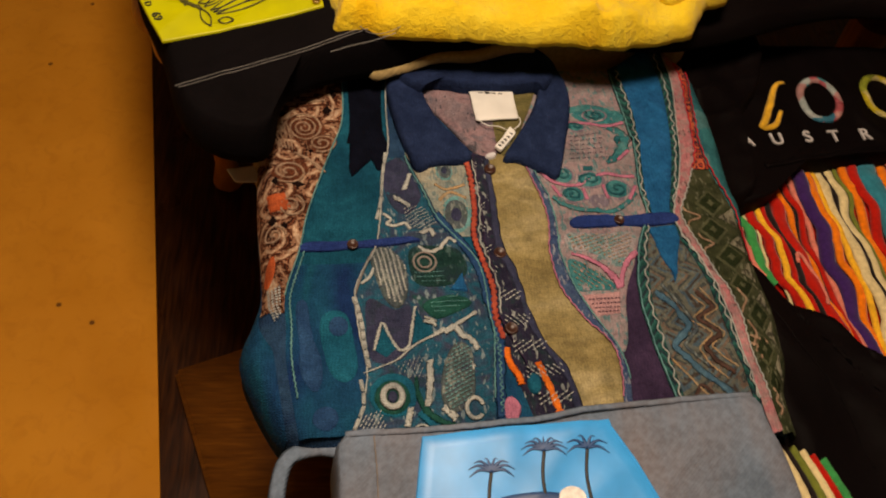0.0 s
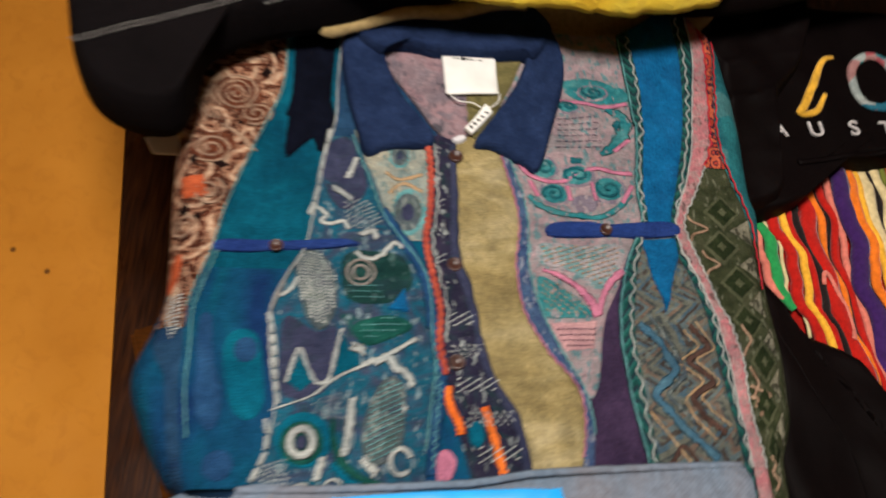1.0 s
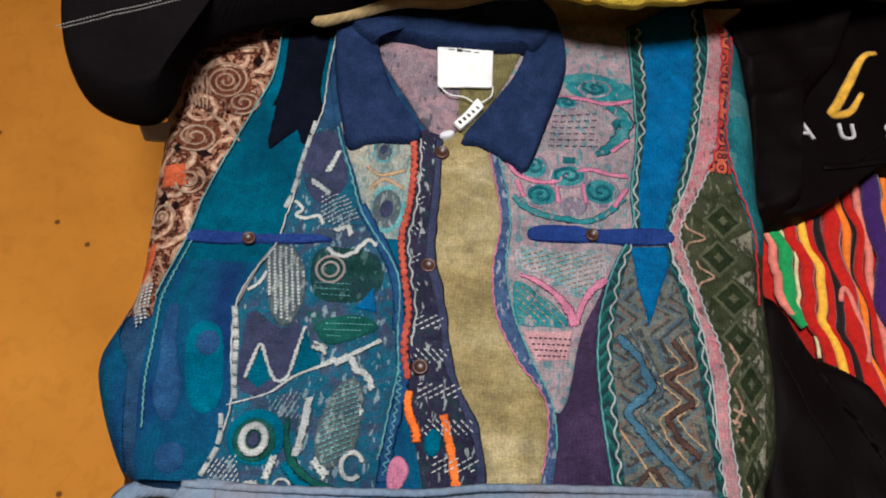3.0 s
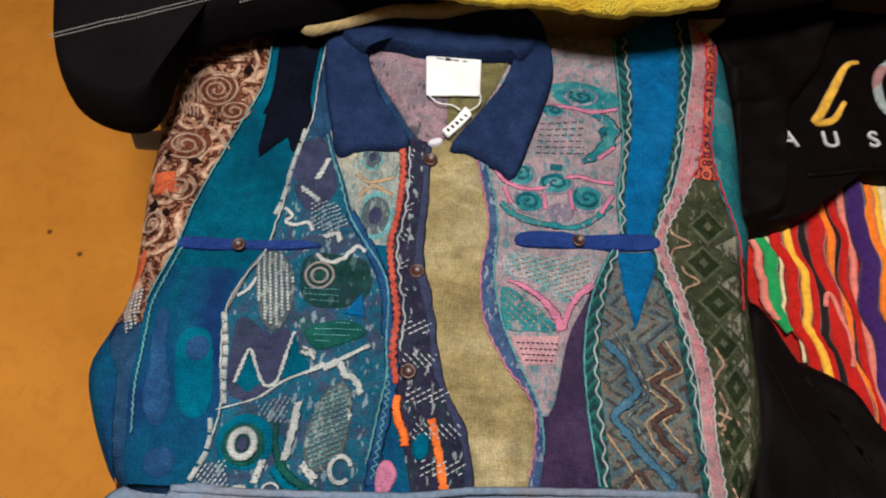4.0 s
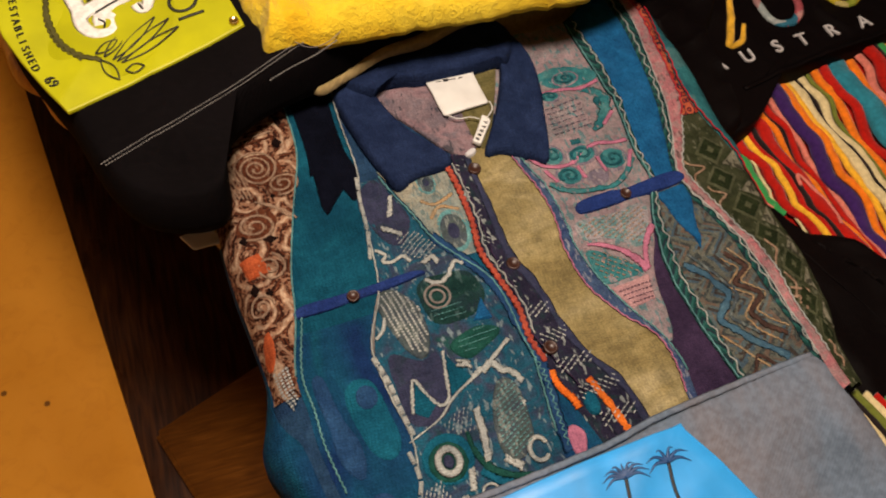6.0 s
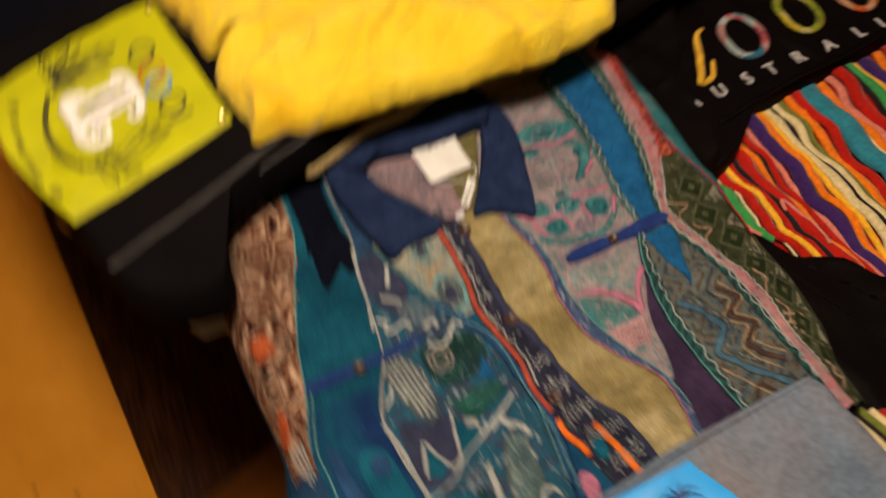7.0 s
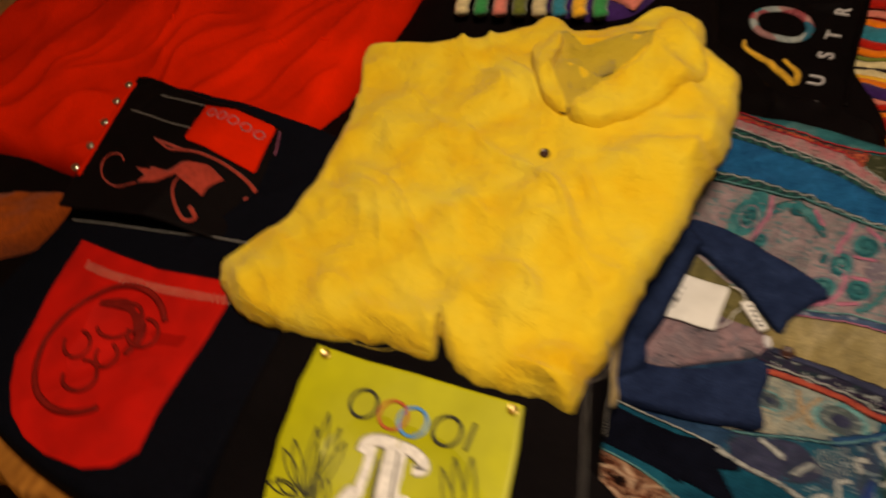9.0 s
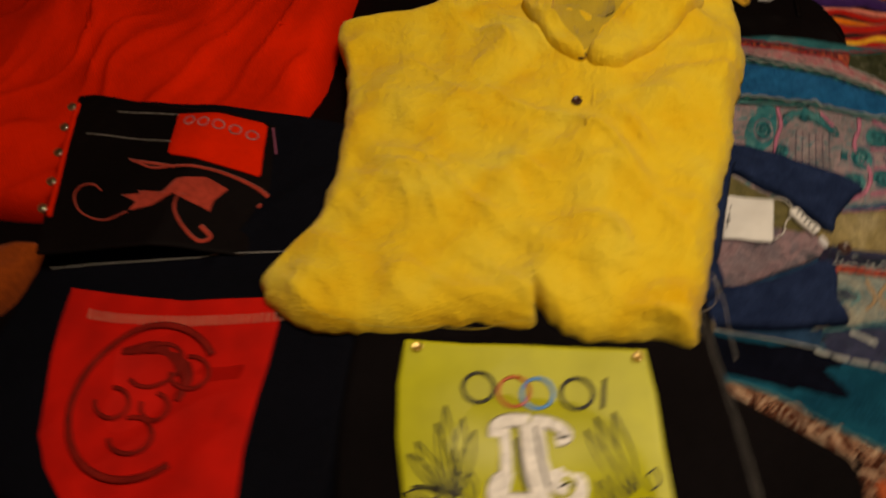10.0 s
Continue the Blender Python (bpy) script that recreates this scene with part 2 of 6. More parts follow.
mat_denim_navy = cloth("blue_black_denim", (0.0022, 0.0025, 0.0048), 9, 800, 0.85, 0.0, 0.3)
mat_velour = cloth("black_velour", (0.0026, 0.0014, 0.0015), 7, 1100, 0.6, 0.0, 0.35)
mat_velour.node_tree.nodes["Principled BSDF"].inputs["Specular IOR Level"].default_value = 0.05
mat_lightdenim = cloth("faded_blue_denim", (0.115, 0.155, 0.21), 11, 620, 0.9, 0.0, 0.25, (0.17, 0.145, 0.15))
mat_thread = cloth("pale_stitching", (0.17, 0.15, 0.14), 30, 900)
mat_stitch = cloth("white_topstitch", (0.22, 0.21, 0.20), 30, 900)


def terry(name, a, b, third=None):
    """Deep towelling pile: short tufts; fold shade and highlights painted as broad tones."""
    n = Nodes(name, 0.98, sheen=0.1)
    tuft, clump, broad = n.noise(520, 3), n.noise(95, 3), n.noise(12, 4, distort=0.5)
    c = n.ramp(broad, [(0.3, a), (0.5, b), (0.72, third or b)])
    c = n.mix(0.4, c, n.ramp(n.math("ADD", n.math("MULTIPLY", tuft, 0.5), n.math("MULTIPLY", clump, 0.5)),
                             [(0.3, (0.80, 0.75, 0.52)), (0.62, (1, 1, 1))]), "MULTIPLY")
    return n.done(c, n.math("ADD", tuft, n.math("MULTIPLY", clump, 2.0)), 0.9, 0.0022)


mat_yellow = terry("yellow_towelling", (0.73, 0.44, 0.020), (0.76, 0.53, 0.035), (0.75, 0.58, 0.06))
# Darker copy of the yellow: neck shade put into the colour, also hem stitches.
mat_yellow_in = terry("yellow_towelling_shade_tone", (0.45, 0.33, 0.03), (0.5, 0.36, 0.04))
mat_redcloth = cloth("scarlet_jersey", (0.56, 0.014, 0.004), 8, 500, 0.9, 0.0, 0.25, grain=0.08)
mat_rust = cloth("rust_orange_cloth", (0.22, 0.04, 0.006), 14, 500)
mat_beige = cloth("beige_cotton", (0.30, 0.22, 0.10), 12, 600)
mat_lime = plain("lime_leather", (0.40, 0.40, 0.006), 0.5, 0, 22, 0.12)
mat_redleather = plain("red_leather", (0.44, 0.006, 0.004), 0.8, 0, 25, 0.18)
mat_darkred = plain("embossed_dark_red", (0.17, 0.006, 0.004), 0.7, 0, 40, 0.3)
mat_skyleather = plain("bright_blue_leather", (0.012, 0.30, 0.72), 0.42, 0, 24, 0.14)
mat_brass = plain("brass", (0.75, 0.55, 0.22), 0.25, 1.0)
mat_steel = plain("polished_studs", (0.8, 0.72, 0.6), 0.2, 1.0)
mat_coral = cloth("coral_embroidery", (0.30, 0.035, 0.022), 30, 900)
mat_mauve = cloth("mauve_embroidery", (0.20, 0.05, 0.10), 30, 900)
mat_stitch_pink = cloth("pale_pink_thread", (0.42, 0.20, 0.14), 30, 900)
mat_silver = cloth("silver_embroidery", (0.42, 0.40, 0.40), 40, 900)
mat_gold = cloth("gold_embroidery", (0.55, 0.30, 0.03), 60, 900, spread=0.6)
mat_white_flock = cloth("white_flocking", (0.74, 0.72, 0.68), 40, 900, spread=0.06)
mat_red_ink, mat_blue_ink = plain("brick_red_ink", (0.45, 0.09, 0.02), 0.5), plain("azure_ink", (0.05, 0.25, 0.6), 0.5)
STRIPES = {k: cloth(k + "_wool", v, 30, 500, 0.95, 0.2, 0.2) for k, v in dict(
    red=(0.36, 0.010, 0.006), orange=(0.66, 0.15, 0.012), yellow=(0.70, 0.36, 0.03), cream=(0.55, 0.45, 0.24), black=(0.012, 0.008, 0.008),
    green=(0.02, 0.22, 0.06), teal=(0.012, 0.16, 0.22), purple=(0.035, 0.012, 0.085), rose=(0.55, 0.16, 0.12), olive=(0.12, 0.14, 0.025)).items()}


def floor_wood():
    """Dark varnished boards."""
    n = Nodes("dark_varnished_wood", 0.35)
    g = n.noise(9, 6, n.mapped((14, 1.2, 1), 9), 0.4)
    c = n.ramp(g, [(0.3, (0.012, 0.0035, 0.001)), (0.55, (0.034, 0.010, 0.0025)), (0.75, (0.06, 0.019, 0.004))])
    return n.done(c, g, 0.2, 0.001, n.ramp(n.noise(7, 4), [(0.3, (0.22, 0.22, 0.22)), (0.7, (0.5, 0.5, 0.5))]))


def mat_vinyl_make():
    """Orange-tan floor covering, scuffed, with small dark marks."""
    n = Nodes("orange_tan_vinyl", 0.75)
    c = n.ramp(n.noise(3.2, 5), [(0.3, (0.47, 0.18, 0.016)), (0.7, (0.62, 0.26, 0.030))])
    c = n.mix(n.ramp(n.noise(30, 6, distort=1.0), [(0.5, (0, 0, 0)), (0.8, (0.35, 0.35, 0.35))]), c, (0.36, 0.12, 0.012))
    c = n.mix(n.ramp(n.cells(3.1), [(0.012, (0.8, 0.8, 0.8)), (0.02, (0, 0, 0))]), c, (0.05, 0.016, 0.006))
    f = n.noise(240, 3)
    return n.done(c, f, 0.2, 0.0006, n.ramp(n.noise(12, 4), [(0.3, (0.62, 0.62, 0.62)), (0.7, (0.85, 0.85, 0.85))]))


def table_wood():
    n = Nodes("golden_brown_carved_wood", 0.3)
    g = n.noise(8, 6, n.mapped((2, 10, 1), 8), 0.5)
    c = n.ramp(g, [(0.3, (0.22, 0.075, 0.014)), (0.6, (0.42, 0.165, 0.03)), (0.8, (0.5, 0.22, 0.045))])
    return n.done(c, g, 0.25, 0.001)


mat_floor, mat_vinyl, mat_table = floor_wood(), mat_vinyl_make(), table_wood()
mat_floor.node_tree.nodes["Principled BSDF"].inputs["Specular IOR Level"].default_value = 0.12


def board_wood():
    """Worn brown board, its varnish dull."""
    n = Nodes("worn_brown_board", 0.5)
    g = n.noise(8, 6, n.mapped((2, 16, 1), 8), 0.5)
    return n.done(n.ramp(g, [(0.3, (0.08, 0.024, 0.003)), (0.6, (0.14, 0.046, 0.006)), (0.8, (0.20, 0.07, 0.012))]), g, 0.3, 0.001)


mat_board = board_wood()
mat_board.node_tree.nodes["Principled BSDF"].inputs["Specular IOR Level"].default_value = 0.2
mat_wall = plain("cream_wall_paint", (0.62, 0.52, 0.38), 0.9, 0, 5, 0.06)
mat_ceiling = plain("white_ceiling_paint", (0.72, 0.68, 0.6), 0.95, 0, 5, 0.05)
mat_dark_cloth = cloth("dark_brown_throw", (0.006, 0.003, 0.002), 10, 400, sheen=0.0)


# ---- building helpers ----
def finish(bm, name, material, smooth=True):
    bm.normal_update()
    me = bpy.data.meshes.new(name)
    bm.to_mesh(me)
    bm.free()
    if smooth:
        me.shade_smooth()
    me.materials.append(material)
    return me


def part(name, bm, material, parent=None, label="", smooth=True):
    """One mesh object under a thing or a part."""
    ob = new(name, finish(bm, name, material, smooth))
    ob.parent = parent
    if label:
        ob["label"] = label
    return ob


def thing(name, label, category, group="", kind=""):
    return tagged(new(name), label, category, group, kind)


def box(x0, x1, y0, y1, z0, z1, m=None):
    bm = bmesh.new()
    bmesh.ops.create_cube(bm, size=1, matrix=Matrix.LocRotScale(((x0 + x1) / 2, (y0 + y1) / 2, (z0 + z1) / 2), None, (x1 - x0, y1 - y0, z1 - z0)))
    if m:
        bm.transform(m)
    return bm


def smooth_ring(pts, n):
    """A closed curve through pts (centimetres), as n points in metres, evenly spaced."""
    p = np.array(pts, float) / 100
    k = len(p)
    out = []
    for i in range(k):
        a, b, c, d = p[i - 1], p[i], p[(i + 1) % k], p[(i + 2) % k]
        for s in np.linspace(0, 1, 12, endpoint=False):
            out.append(0.5 * (2 * b + (c - a) * s + (2 * a - 5 * b + 4 * c - d) * s ** 2 + (3 * b - a - 3 * c + d) * s ** 3))
    return resample(np.array(out + [out[0]]), n + 1)[:-1]


def smooth_line(pts, n):
    p = np.array(pts, float) / 100
    p = np.vstack([2 * p[0] - p[1], p, 2 * p[-1] - p[-2]])
    out = []
    for a, b, c, d in zip(p, p[1:], p[2:], p[3:]):
        for s in np.linspace(0, 1, 12, endpoint=False):
            out.append(0.5 * (2 * b + (c - a) * s + (2 * a - 5 * b + 4 * c - d) * s ** 2 + (3 * b - a - 3 * c + d) * s ** 3))
    return resample(np.array(out + [p[-2]]), n)


def resample(p, n):
    run = np.concatenate([[0], np.cumsum(np.linalg.norm(np.diff(p, axis=0), axis=1))])
    at = np.linspace(0, run[-1], n)
    return np.stack([np.interp(at, run, p[:, k]) for k in range(p.shape[1])], 1)


def sharp_ring(pts, n):
    """The same with straight sides."""
    p = np.array(pts, float) / 100
    return resample(np.vstack([p, p[:1]]), n + 1)[:-1]


def folds(x, y, size, amp, seed=0.0, ridge=True):
    """Height of the soft folds of a cloth: broad swells and a few long creases."""
    v = noise.noise(Vector((x / size, y / size, seed)))
    w = noise.noise(Vector((x / size * 2.6 + 7, y / size * 2.2, seed + 3)))
    if not ridge:
        return amp * (0.6 * v + 0.3 * w)
    a = 0.7 + seed
    u, t = x * math.cos(a) + y * math.sin(a), y * math.cos(a) - x * math.sin(a)
    crease = noise.noise(Vector((u / size * 0.5, t / size * 1.9 + 0.6 * v, seed + 9)))
    return amp * (0.45 * v + 0.22 * w + 0.5 * (1 - min(1.0, abs(crease) * 2.2)) ** 2 * (0.5 + v))


def drape(ring, top, base, edge=0.015, centre=None, rings=16, amp=0.0, size=0.08, seed=0.0, frill=0.0, under=True):
    """Cloth that fills a closed outline: top(x, y) is its upper face, base its lower; its rim is rounded over the width edge."""
    c = np.array(centre) / 100 if centre else ring.mean(axis=0)
    bm = bmesh.new()
    far = max(np.linalg.norm(ring - c, axis=1))
    steps = list(np.linspace(0, 1 - min(0.6, edge / far), rings)[1:]) + [1 - min(0.6, edge / far) * q for q in (0.7, 0.45, 0.25, 0.1, 0.03, 0.0)]
    rows = []

    def height(x, y, d):
        k = min(max(d / edge, 0.0), 1.0)
        t = top(x, y) + folds(x, y, size, amp, seed) * k
        b = base(x, y) if callable(base) else base
        return b + (t - b) * math.sqrt(max(0.0, 1 - (1 - k) ** 2))

    mid = bm.verts.new((c[0], c[1], height(c[0], c[1], 1)))
    for s in steps:
        row = []
        for i, q in enumerate(ring):
            p = c + (q - c) * s
            if frill and s > 0.9:
                p = p + (q - c) / np.linalg.norm(q - c) * frill * (s - 0.9) * 10 * noise.noise(Vector((q[0] * 60, q[1] * 60, seed)))
            row.append(bm.verts.new((p[0], p[1], height(p[0], p[1], (1 - s) * np.linalg.norm(q - c)))))
        rows.append(row)
    n = len(ring)
    for i in range(n):
        bm.faces.new((mid, rows[0][i], rows[0][(i + 1) % n]))
        for a, b in zip(rows, rows[1:]):
            bm.faces.new((a[i], b[i], b[(i + 1) % n], a[(i + 1) % n]))
    if under:
        bm.faces.new(list(reversed(rows[-1])))
    bmesh.ops.recalc_face_normals(bm, faces=bm.faces[:])
    return bm


def tube(path, radius, sides=6, flat=1.0):
    """A cord along a line of 3D points; flat squashes it towards the cloth."""
    bm = bmesh.new()
    rows = []
    for i, p in enumerate(path):
        a, b = path[max(i - 1, 0)], path[min(i + 1, len(path) - 1)]
        d = Vector(b) - Vector(a)
        side = Vector((-d.y, d.x, 0)).normalized() if d.length else Vector((1, 0, 0))
        r = radius(i / (len(path) - 1)) if callable(radius) else radius
        rows.append([bm.verts.new(Vector(p) + side * r * math.cos(2 * math.pi * k / sides) + Vector((0, 0, r * flat * math.sin(2 * math.pi * k / sides)))) for k in range(sides)])
    for a, b in zip(rows, rows[1:]):
        for k in range(sides):
            bm.faces.new((a[k], b[k], b[(k + 1) % sides], a[(k + 1) % sides]))
    bm.faces.new(rows[0][::-1])
    bm.faces.new(rows[-1])
    bmesh.ops.recalc_face_normals(bm, faces=bm.faces[:])
    return bm


def cord(pts, top, radius=0.0012, n=60, wiggle=0.0, waves=10, lift=0.0, flat=0.8):
    """A cord laid on the face top along pts (centimetres), straight or in waves."""
    line = smooth_line(pts, n)
    out = []
    for i, p in enumerate(line):
        a, b = line[max(i - 1, 0)], line[min(i + 1, n - 1)]
        d = (b - a) / max(np.linalg.norm(b - a), 1e-9)
        s = i / (n - 1)
        sway = math.sin(2 * math.pi * waves * s + 1.3 * noise.noise(Vector((s * waves * 0.7, p[0] * 40, 1)))) * (0.75 + 0.7 * noise.noise(Vector((s * waves * 0.45, p[0] * 30, 7))))
        q = p + np.array((-d[1], d[0])) * wiggle * sway
        out.append((q[0], q[1], top(q[0], q[1]) + lift))
    return tube(out, radius, 6, flat)


def stitches(pts, top, n=60, width=0.0005, lift=0.001, share=0.6):
    """A row of n separate stitches along pts (centimetres)."""
    line = smooth_line(pts, n * 2 + 1)
    bm = bmesh.new()
    for i in range(0, n * 2, 2):
        p, q = line[i], line[i] + (line[i + 2] - line[i]) * share
        d = (q - p) / max(np.linalg.norm(q - p), 1e-9)
        s = np.array((-d[1], d[0])) * width
        low = [bm.verts.new((*(e + k), top(e[0], e[1]) + lift * 0.2)) for e, k in ((p, s), (p, -s), (q, -s), (q, s))]
        high = [bm.verts.new((v.co.x, v.co.y, v.co.z + lift)) for v in low]
        bm.faces.new(high)
        for k in range(4):
            bm.faces.new((low[k], low[(k + 1) % 4], high[(k + 1) % 4], high[k]))
    bmesh.ops.recalc_face_normals(bm, faces=bm.faces[:])
    return bm


def hoop(cx, cy, rx, ry, top, radius, turn=0.0, lift=0.001, n=32, arc=(0, 360)):
    """A ring of cord laid on the face top; centimetres."""
    pts = []
    for i in range(n):
        a = radians(arc[0] + (arc[1] - arc[0]) * i / (n - 1))
        u, v = rx * math.cos(a), ry * math.sin(a)
        ct, st = math.cos(radians(turn)), math.sin(radians(turn))
        x, y = (cx + u * ct - v * st) / 100, (cy + u * st + v * ct) / 100
        pts.append((x, y, top(x, y) + lift))
    return tube(pts, radius, 6, 0.5)


def oval(cx, cy, rx, ry, turn=0.0, n=28):
    ct, st = math.cos(radians(turn)), math.sin(radians(turn))
    return np.array([((cx + rx * math.cos(a) * ct - ry * math.sin(a) * st) / 100, (cy + rx * math.cos(a) * st + ry * math.sin(a) * ct) / 100)
                     for a in np.linspace(0, 2 * math.pi, n, endpoint=False)])


def patch(ring, top, lift=0.002, edge=0.003, rings=5, centre=None):
    """A thin flat piece laid on the face top."""
    return drape(ring, lambda x, y: top(x, y) + lift, lambda x, y: top(x, y) - 0.001, edge, centre, rings)


def disc(x, y, z, r, h, sides=20, dish=0.0):
    """A round button or stud."""
    bm = bmesh.new()
    prof = [(r * 0.82, 0), (r, h * 0.4), (r * 0.9, h), (r * 0.7, h), (r * 0.55, h * (1 - dish)), (0.0001, h * (1 - dish))]
    rows = [[bm.verts.new((x + q * math.cos(2 * math.pi * k / sides), y + q * math.sin(2 * math.pi * k / sides), z + w)) for k in range(sides)] for q, w in prof]
    for a, b in zip(rows, rows[1:]):
        for k in range(sides):
            bm.faces.new((a[k], a[(k + 1) % sides], b[(k + 1) % sides], b[k]))
    bm.faces.new(rows[0][::-1])
    return bm


def lettering(name, word, cx, cy, z, size, turn, material, parent, depth=0.0006, bold=0.0, wide=1.0):
    """A word in the built-in font, raised from the cloth; centimetres and degrees."""
    cu = bpy.data.curves.new(name, "FONT")
    cu.body, cu.size, cu.extrude, cu.offset, cu.align_x, cu.align_y, cu.space_character = word, size / 100, depth, bold, "CENTER", "CENTER", wide
    tmp = bpy.data.objects.new(name, cu)
    me = bpy.data.meshes.new_from_object(tmp)
    bpy.data.objects.remove(tmp)
    me.transform(pose(cx / 100, cy / 100, z, 0, 0, turn))
    me.materials.clear()
    me.materials.append(material)
    ob = new(name, me)
    ob.parent = parent
    return ob


# ---- the room ----
def slab(name, bm, material, label, category):
    return tagged(part(name, bm, material, smooth=False), label, category, kind="structure")


slab("floor", box(-2.6, 2.6, -2.2, 3.4, -0.1, 0.0), mat_floor, "dark varnished wooden floor with a soft gloss", "floor")
slab("wall_north", box(-2.7, 2.7, 3.4, 3.5, -0.1, 2.5), mat_wall, "plain cream painted wall behind the clothes", "wall")
slab("wall_south", box(-2.7, 2.7, -2.3, -2.2, -0.1, 2.5), mat_wall, "plain cream painted wall across the room", "wall")
slab("wall_east", box(2.6, 2.7, -2.2, 3.4, -0.1, 2.5), mat_wall, "plain cream painted side wall", "wall")
slab("wall_west", box(-2.7, -2.6, -2.2, 3.4, -0.1, 2.5), mat_wall, "plain cream painted wall beyond the mat", "wall")
slab("ceiling", box(-2.7, 2.7, -2.3, 3.5, 2.5, 2.6), mat_ceiling, "plain white painted ceiling", "ceiling")

# floor covering, its straight edge running beside the clothes
EDGE_A, EDGE_B = Vector((-0.36, -0.20)), Vector((-0.72, 2.15))
bm = bmesh.new()
q = [(-2.59, -2.19), (EDGE_A.x + 0.31, -2.19), (EDGE_B.x - 0.19, 3.39), (-2.59, 3.39)]
lo, hi = [bm.verts.new((*p, 0.0)) for p in q], [bm.verts.new((*p, 0.006)) for p in q]
bm.faces.new(hi)
for i in range(4):
    bm.faces.new((lo[i], lo[(i + 1) % 4], hi[(i + 1) % 4], hi[i]))
tagged(part("floor_mat", bm, mat_vinyl, smooth=False), "orange-tan sheet of scuffed floor covering on dark boards", "floor covering", kind="structure")

bm = box(0.035, 0.4, -0.4, 0.007, 0.0, 0.03, pose(-0.49, 0.66, 0, 0, 0, 21))
bmesh.ops.bevel(bm, geom=list(bm.edges), offset=0.008, segments=3, affect="EDGES")
tagged(part("floor_board", bm, mat_board), "low worn brown board lying on the dark floor", "floor board", kind="structure")

fixture = thing("ceiling_light", "round white ceiling light, switched on", "ceiling light")
part("base_plate", disc(LAMP[0], LAMP[1], 2.44, 0.24, 0.06, 40), mat_ceiling, fixture)
n = Nodes("lit_diffuser")
n.b.inputs["Emission Color"].default_value, n.b.inputs["Emission Strength"].default_value = (1.0, 0.8, 0.58, 1), 3.0
mat_lit = n.done((0.8, 0.75, 0.65))
part("diffuser", disc(LAMP[0], LAMP[1], 2.375, 0.21, 0.065, 40), mat_lit, fixture)


# ---- tables ----
def carved_table():
    """An old table with a scalloped rim, the top hidden under clothes."""
    t = thing("carved_table", "golden-brown wooden table with a scalloped carved rim", "table")
    ring = smooth_ring([(-22, 76), (-33, 77), (-39.5, 84), (-44, 93), (-48.5, 108), (-52, 128), (-55, 150), (-57, 180), (-50, 215), (-20, 228), (40, 230), (90, 220), (104, 180), (104, 130), (98, 114), (60, 110), (25, 104), (2, 92)], 420)
    c = ring.mean(axis=0)
    run = 0.0
    wavy = []
    for i, p in enumerate(ring):
        run += np.linalg.norm(p - ring[i - 1])
        wavy.append(p + (p - c) / np.linalg.norm(p - c) * (0.011 * abs(math.sin(run * math.pi / 0.085)) - 0.004))
    part("tabletop", drape(np.array(wavy), lambda x, y: 0.735, 0.70, 0.014, rings=4), mat_table, t)
    part("apron", drape(c + (ring - c) * 0.93, lambda x, y: 0.698, 0.60, 0.004, rings=3), mat_table, t)
    for x, y in ((-0.40, 1.15), (-0.42, 1.95), (0.85, 1.95), (0.8, 1.1)):
        bm = bmesh.new()
        prof = [(0.02, 0), (0.034, 0.02), (0.022, 0.08), (0.026, 0.3), (0.04, 0.42), (0.03, 0.5), (0.042, 0.62)]
        rows = [[bm.verts.new((x + r * math.cos(a), y + r * math.sin(a), z)) for a in np.linspace(0, 2 * math.pi, 16, endpoint=False)] for r, z in prof]
        for a, b in zip(rows, rows[1:]):
            for k in range(16):
                bm.faces.new((a[k], a[(k + 1) % 16], b[(k + 1) % 16], b[k]))
        bm.faces.new(rows[0][::-1])
        leg = part("leg", bm, mat_table, t)
        part("brass_collar", disc(x, y, 0.20, 0.034, 0.035, 24), mat_brass, leg, "small brass collar")


carved_table()

bench = thing("bench", "low bench under a dark brown throw, covered with clothes", "bench")
part("throw", drape(smooth_ring([(-9, 20), (-11, 50), (-9, 74), (40, 80), (96, 84), (118, 60), (118, 0), (60, -10), (0, -8)], 120), lambda x, y: 0.60, 0.30, 0.04, amp=0.006), mat_dark_cloth, bench)
for x, y in ((0.0, 0.0), (1.05, 0.0), (0.0, 0.65), (1.05, 0.7)):
    part("leg", box(x - 0.025, x + 0.025, y - 0.025, y + 0.025, 0, 0.31), mat_table, bench, smooth=False)


# ---- patchwork cardigan ----
def seam(*pts):
    """A seam that runs down the cardigan: x for every y, in metres, from points in centimetres."""
    p = np.array(sorted(pts, key=lambda q: q[1]), float) / 100
    ys = np.linspace(p[0, 1], p[-1, 1], 160)
    line = smooth_line([(100 * x, 100 * y) for x, y in p], 200)
    order = np.argsort(line[:, 1])
    return lambda y: float(np.interp(y, line[order, 1], line[order, 0]))


SLEEVE_L = seam(*((-25.8, 80.0), (-25.6, 73.5), (-25.6, 65.9), (-25.1, 58.9), (-24.4, 53.7), (-23.8, 47.6), (-24.5, 43.8), (-25.5, 39.8), (-24.0, 35.7), (-21.4, 31.3), (-19.5, 29.2)))
SLEEVE_R = seam(*((33.5, 91.9), (35.8, 84.9), (36.5, 81.7), (37.2, 72.8), (37.4, 64.0), (37.9, 60.9), (37.4, 54.3), (37.8, 46.2), (37.8, 40.7), (37.6, 38.6), (36.3, 35.1)))


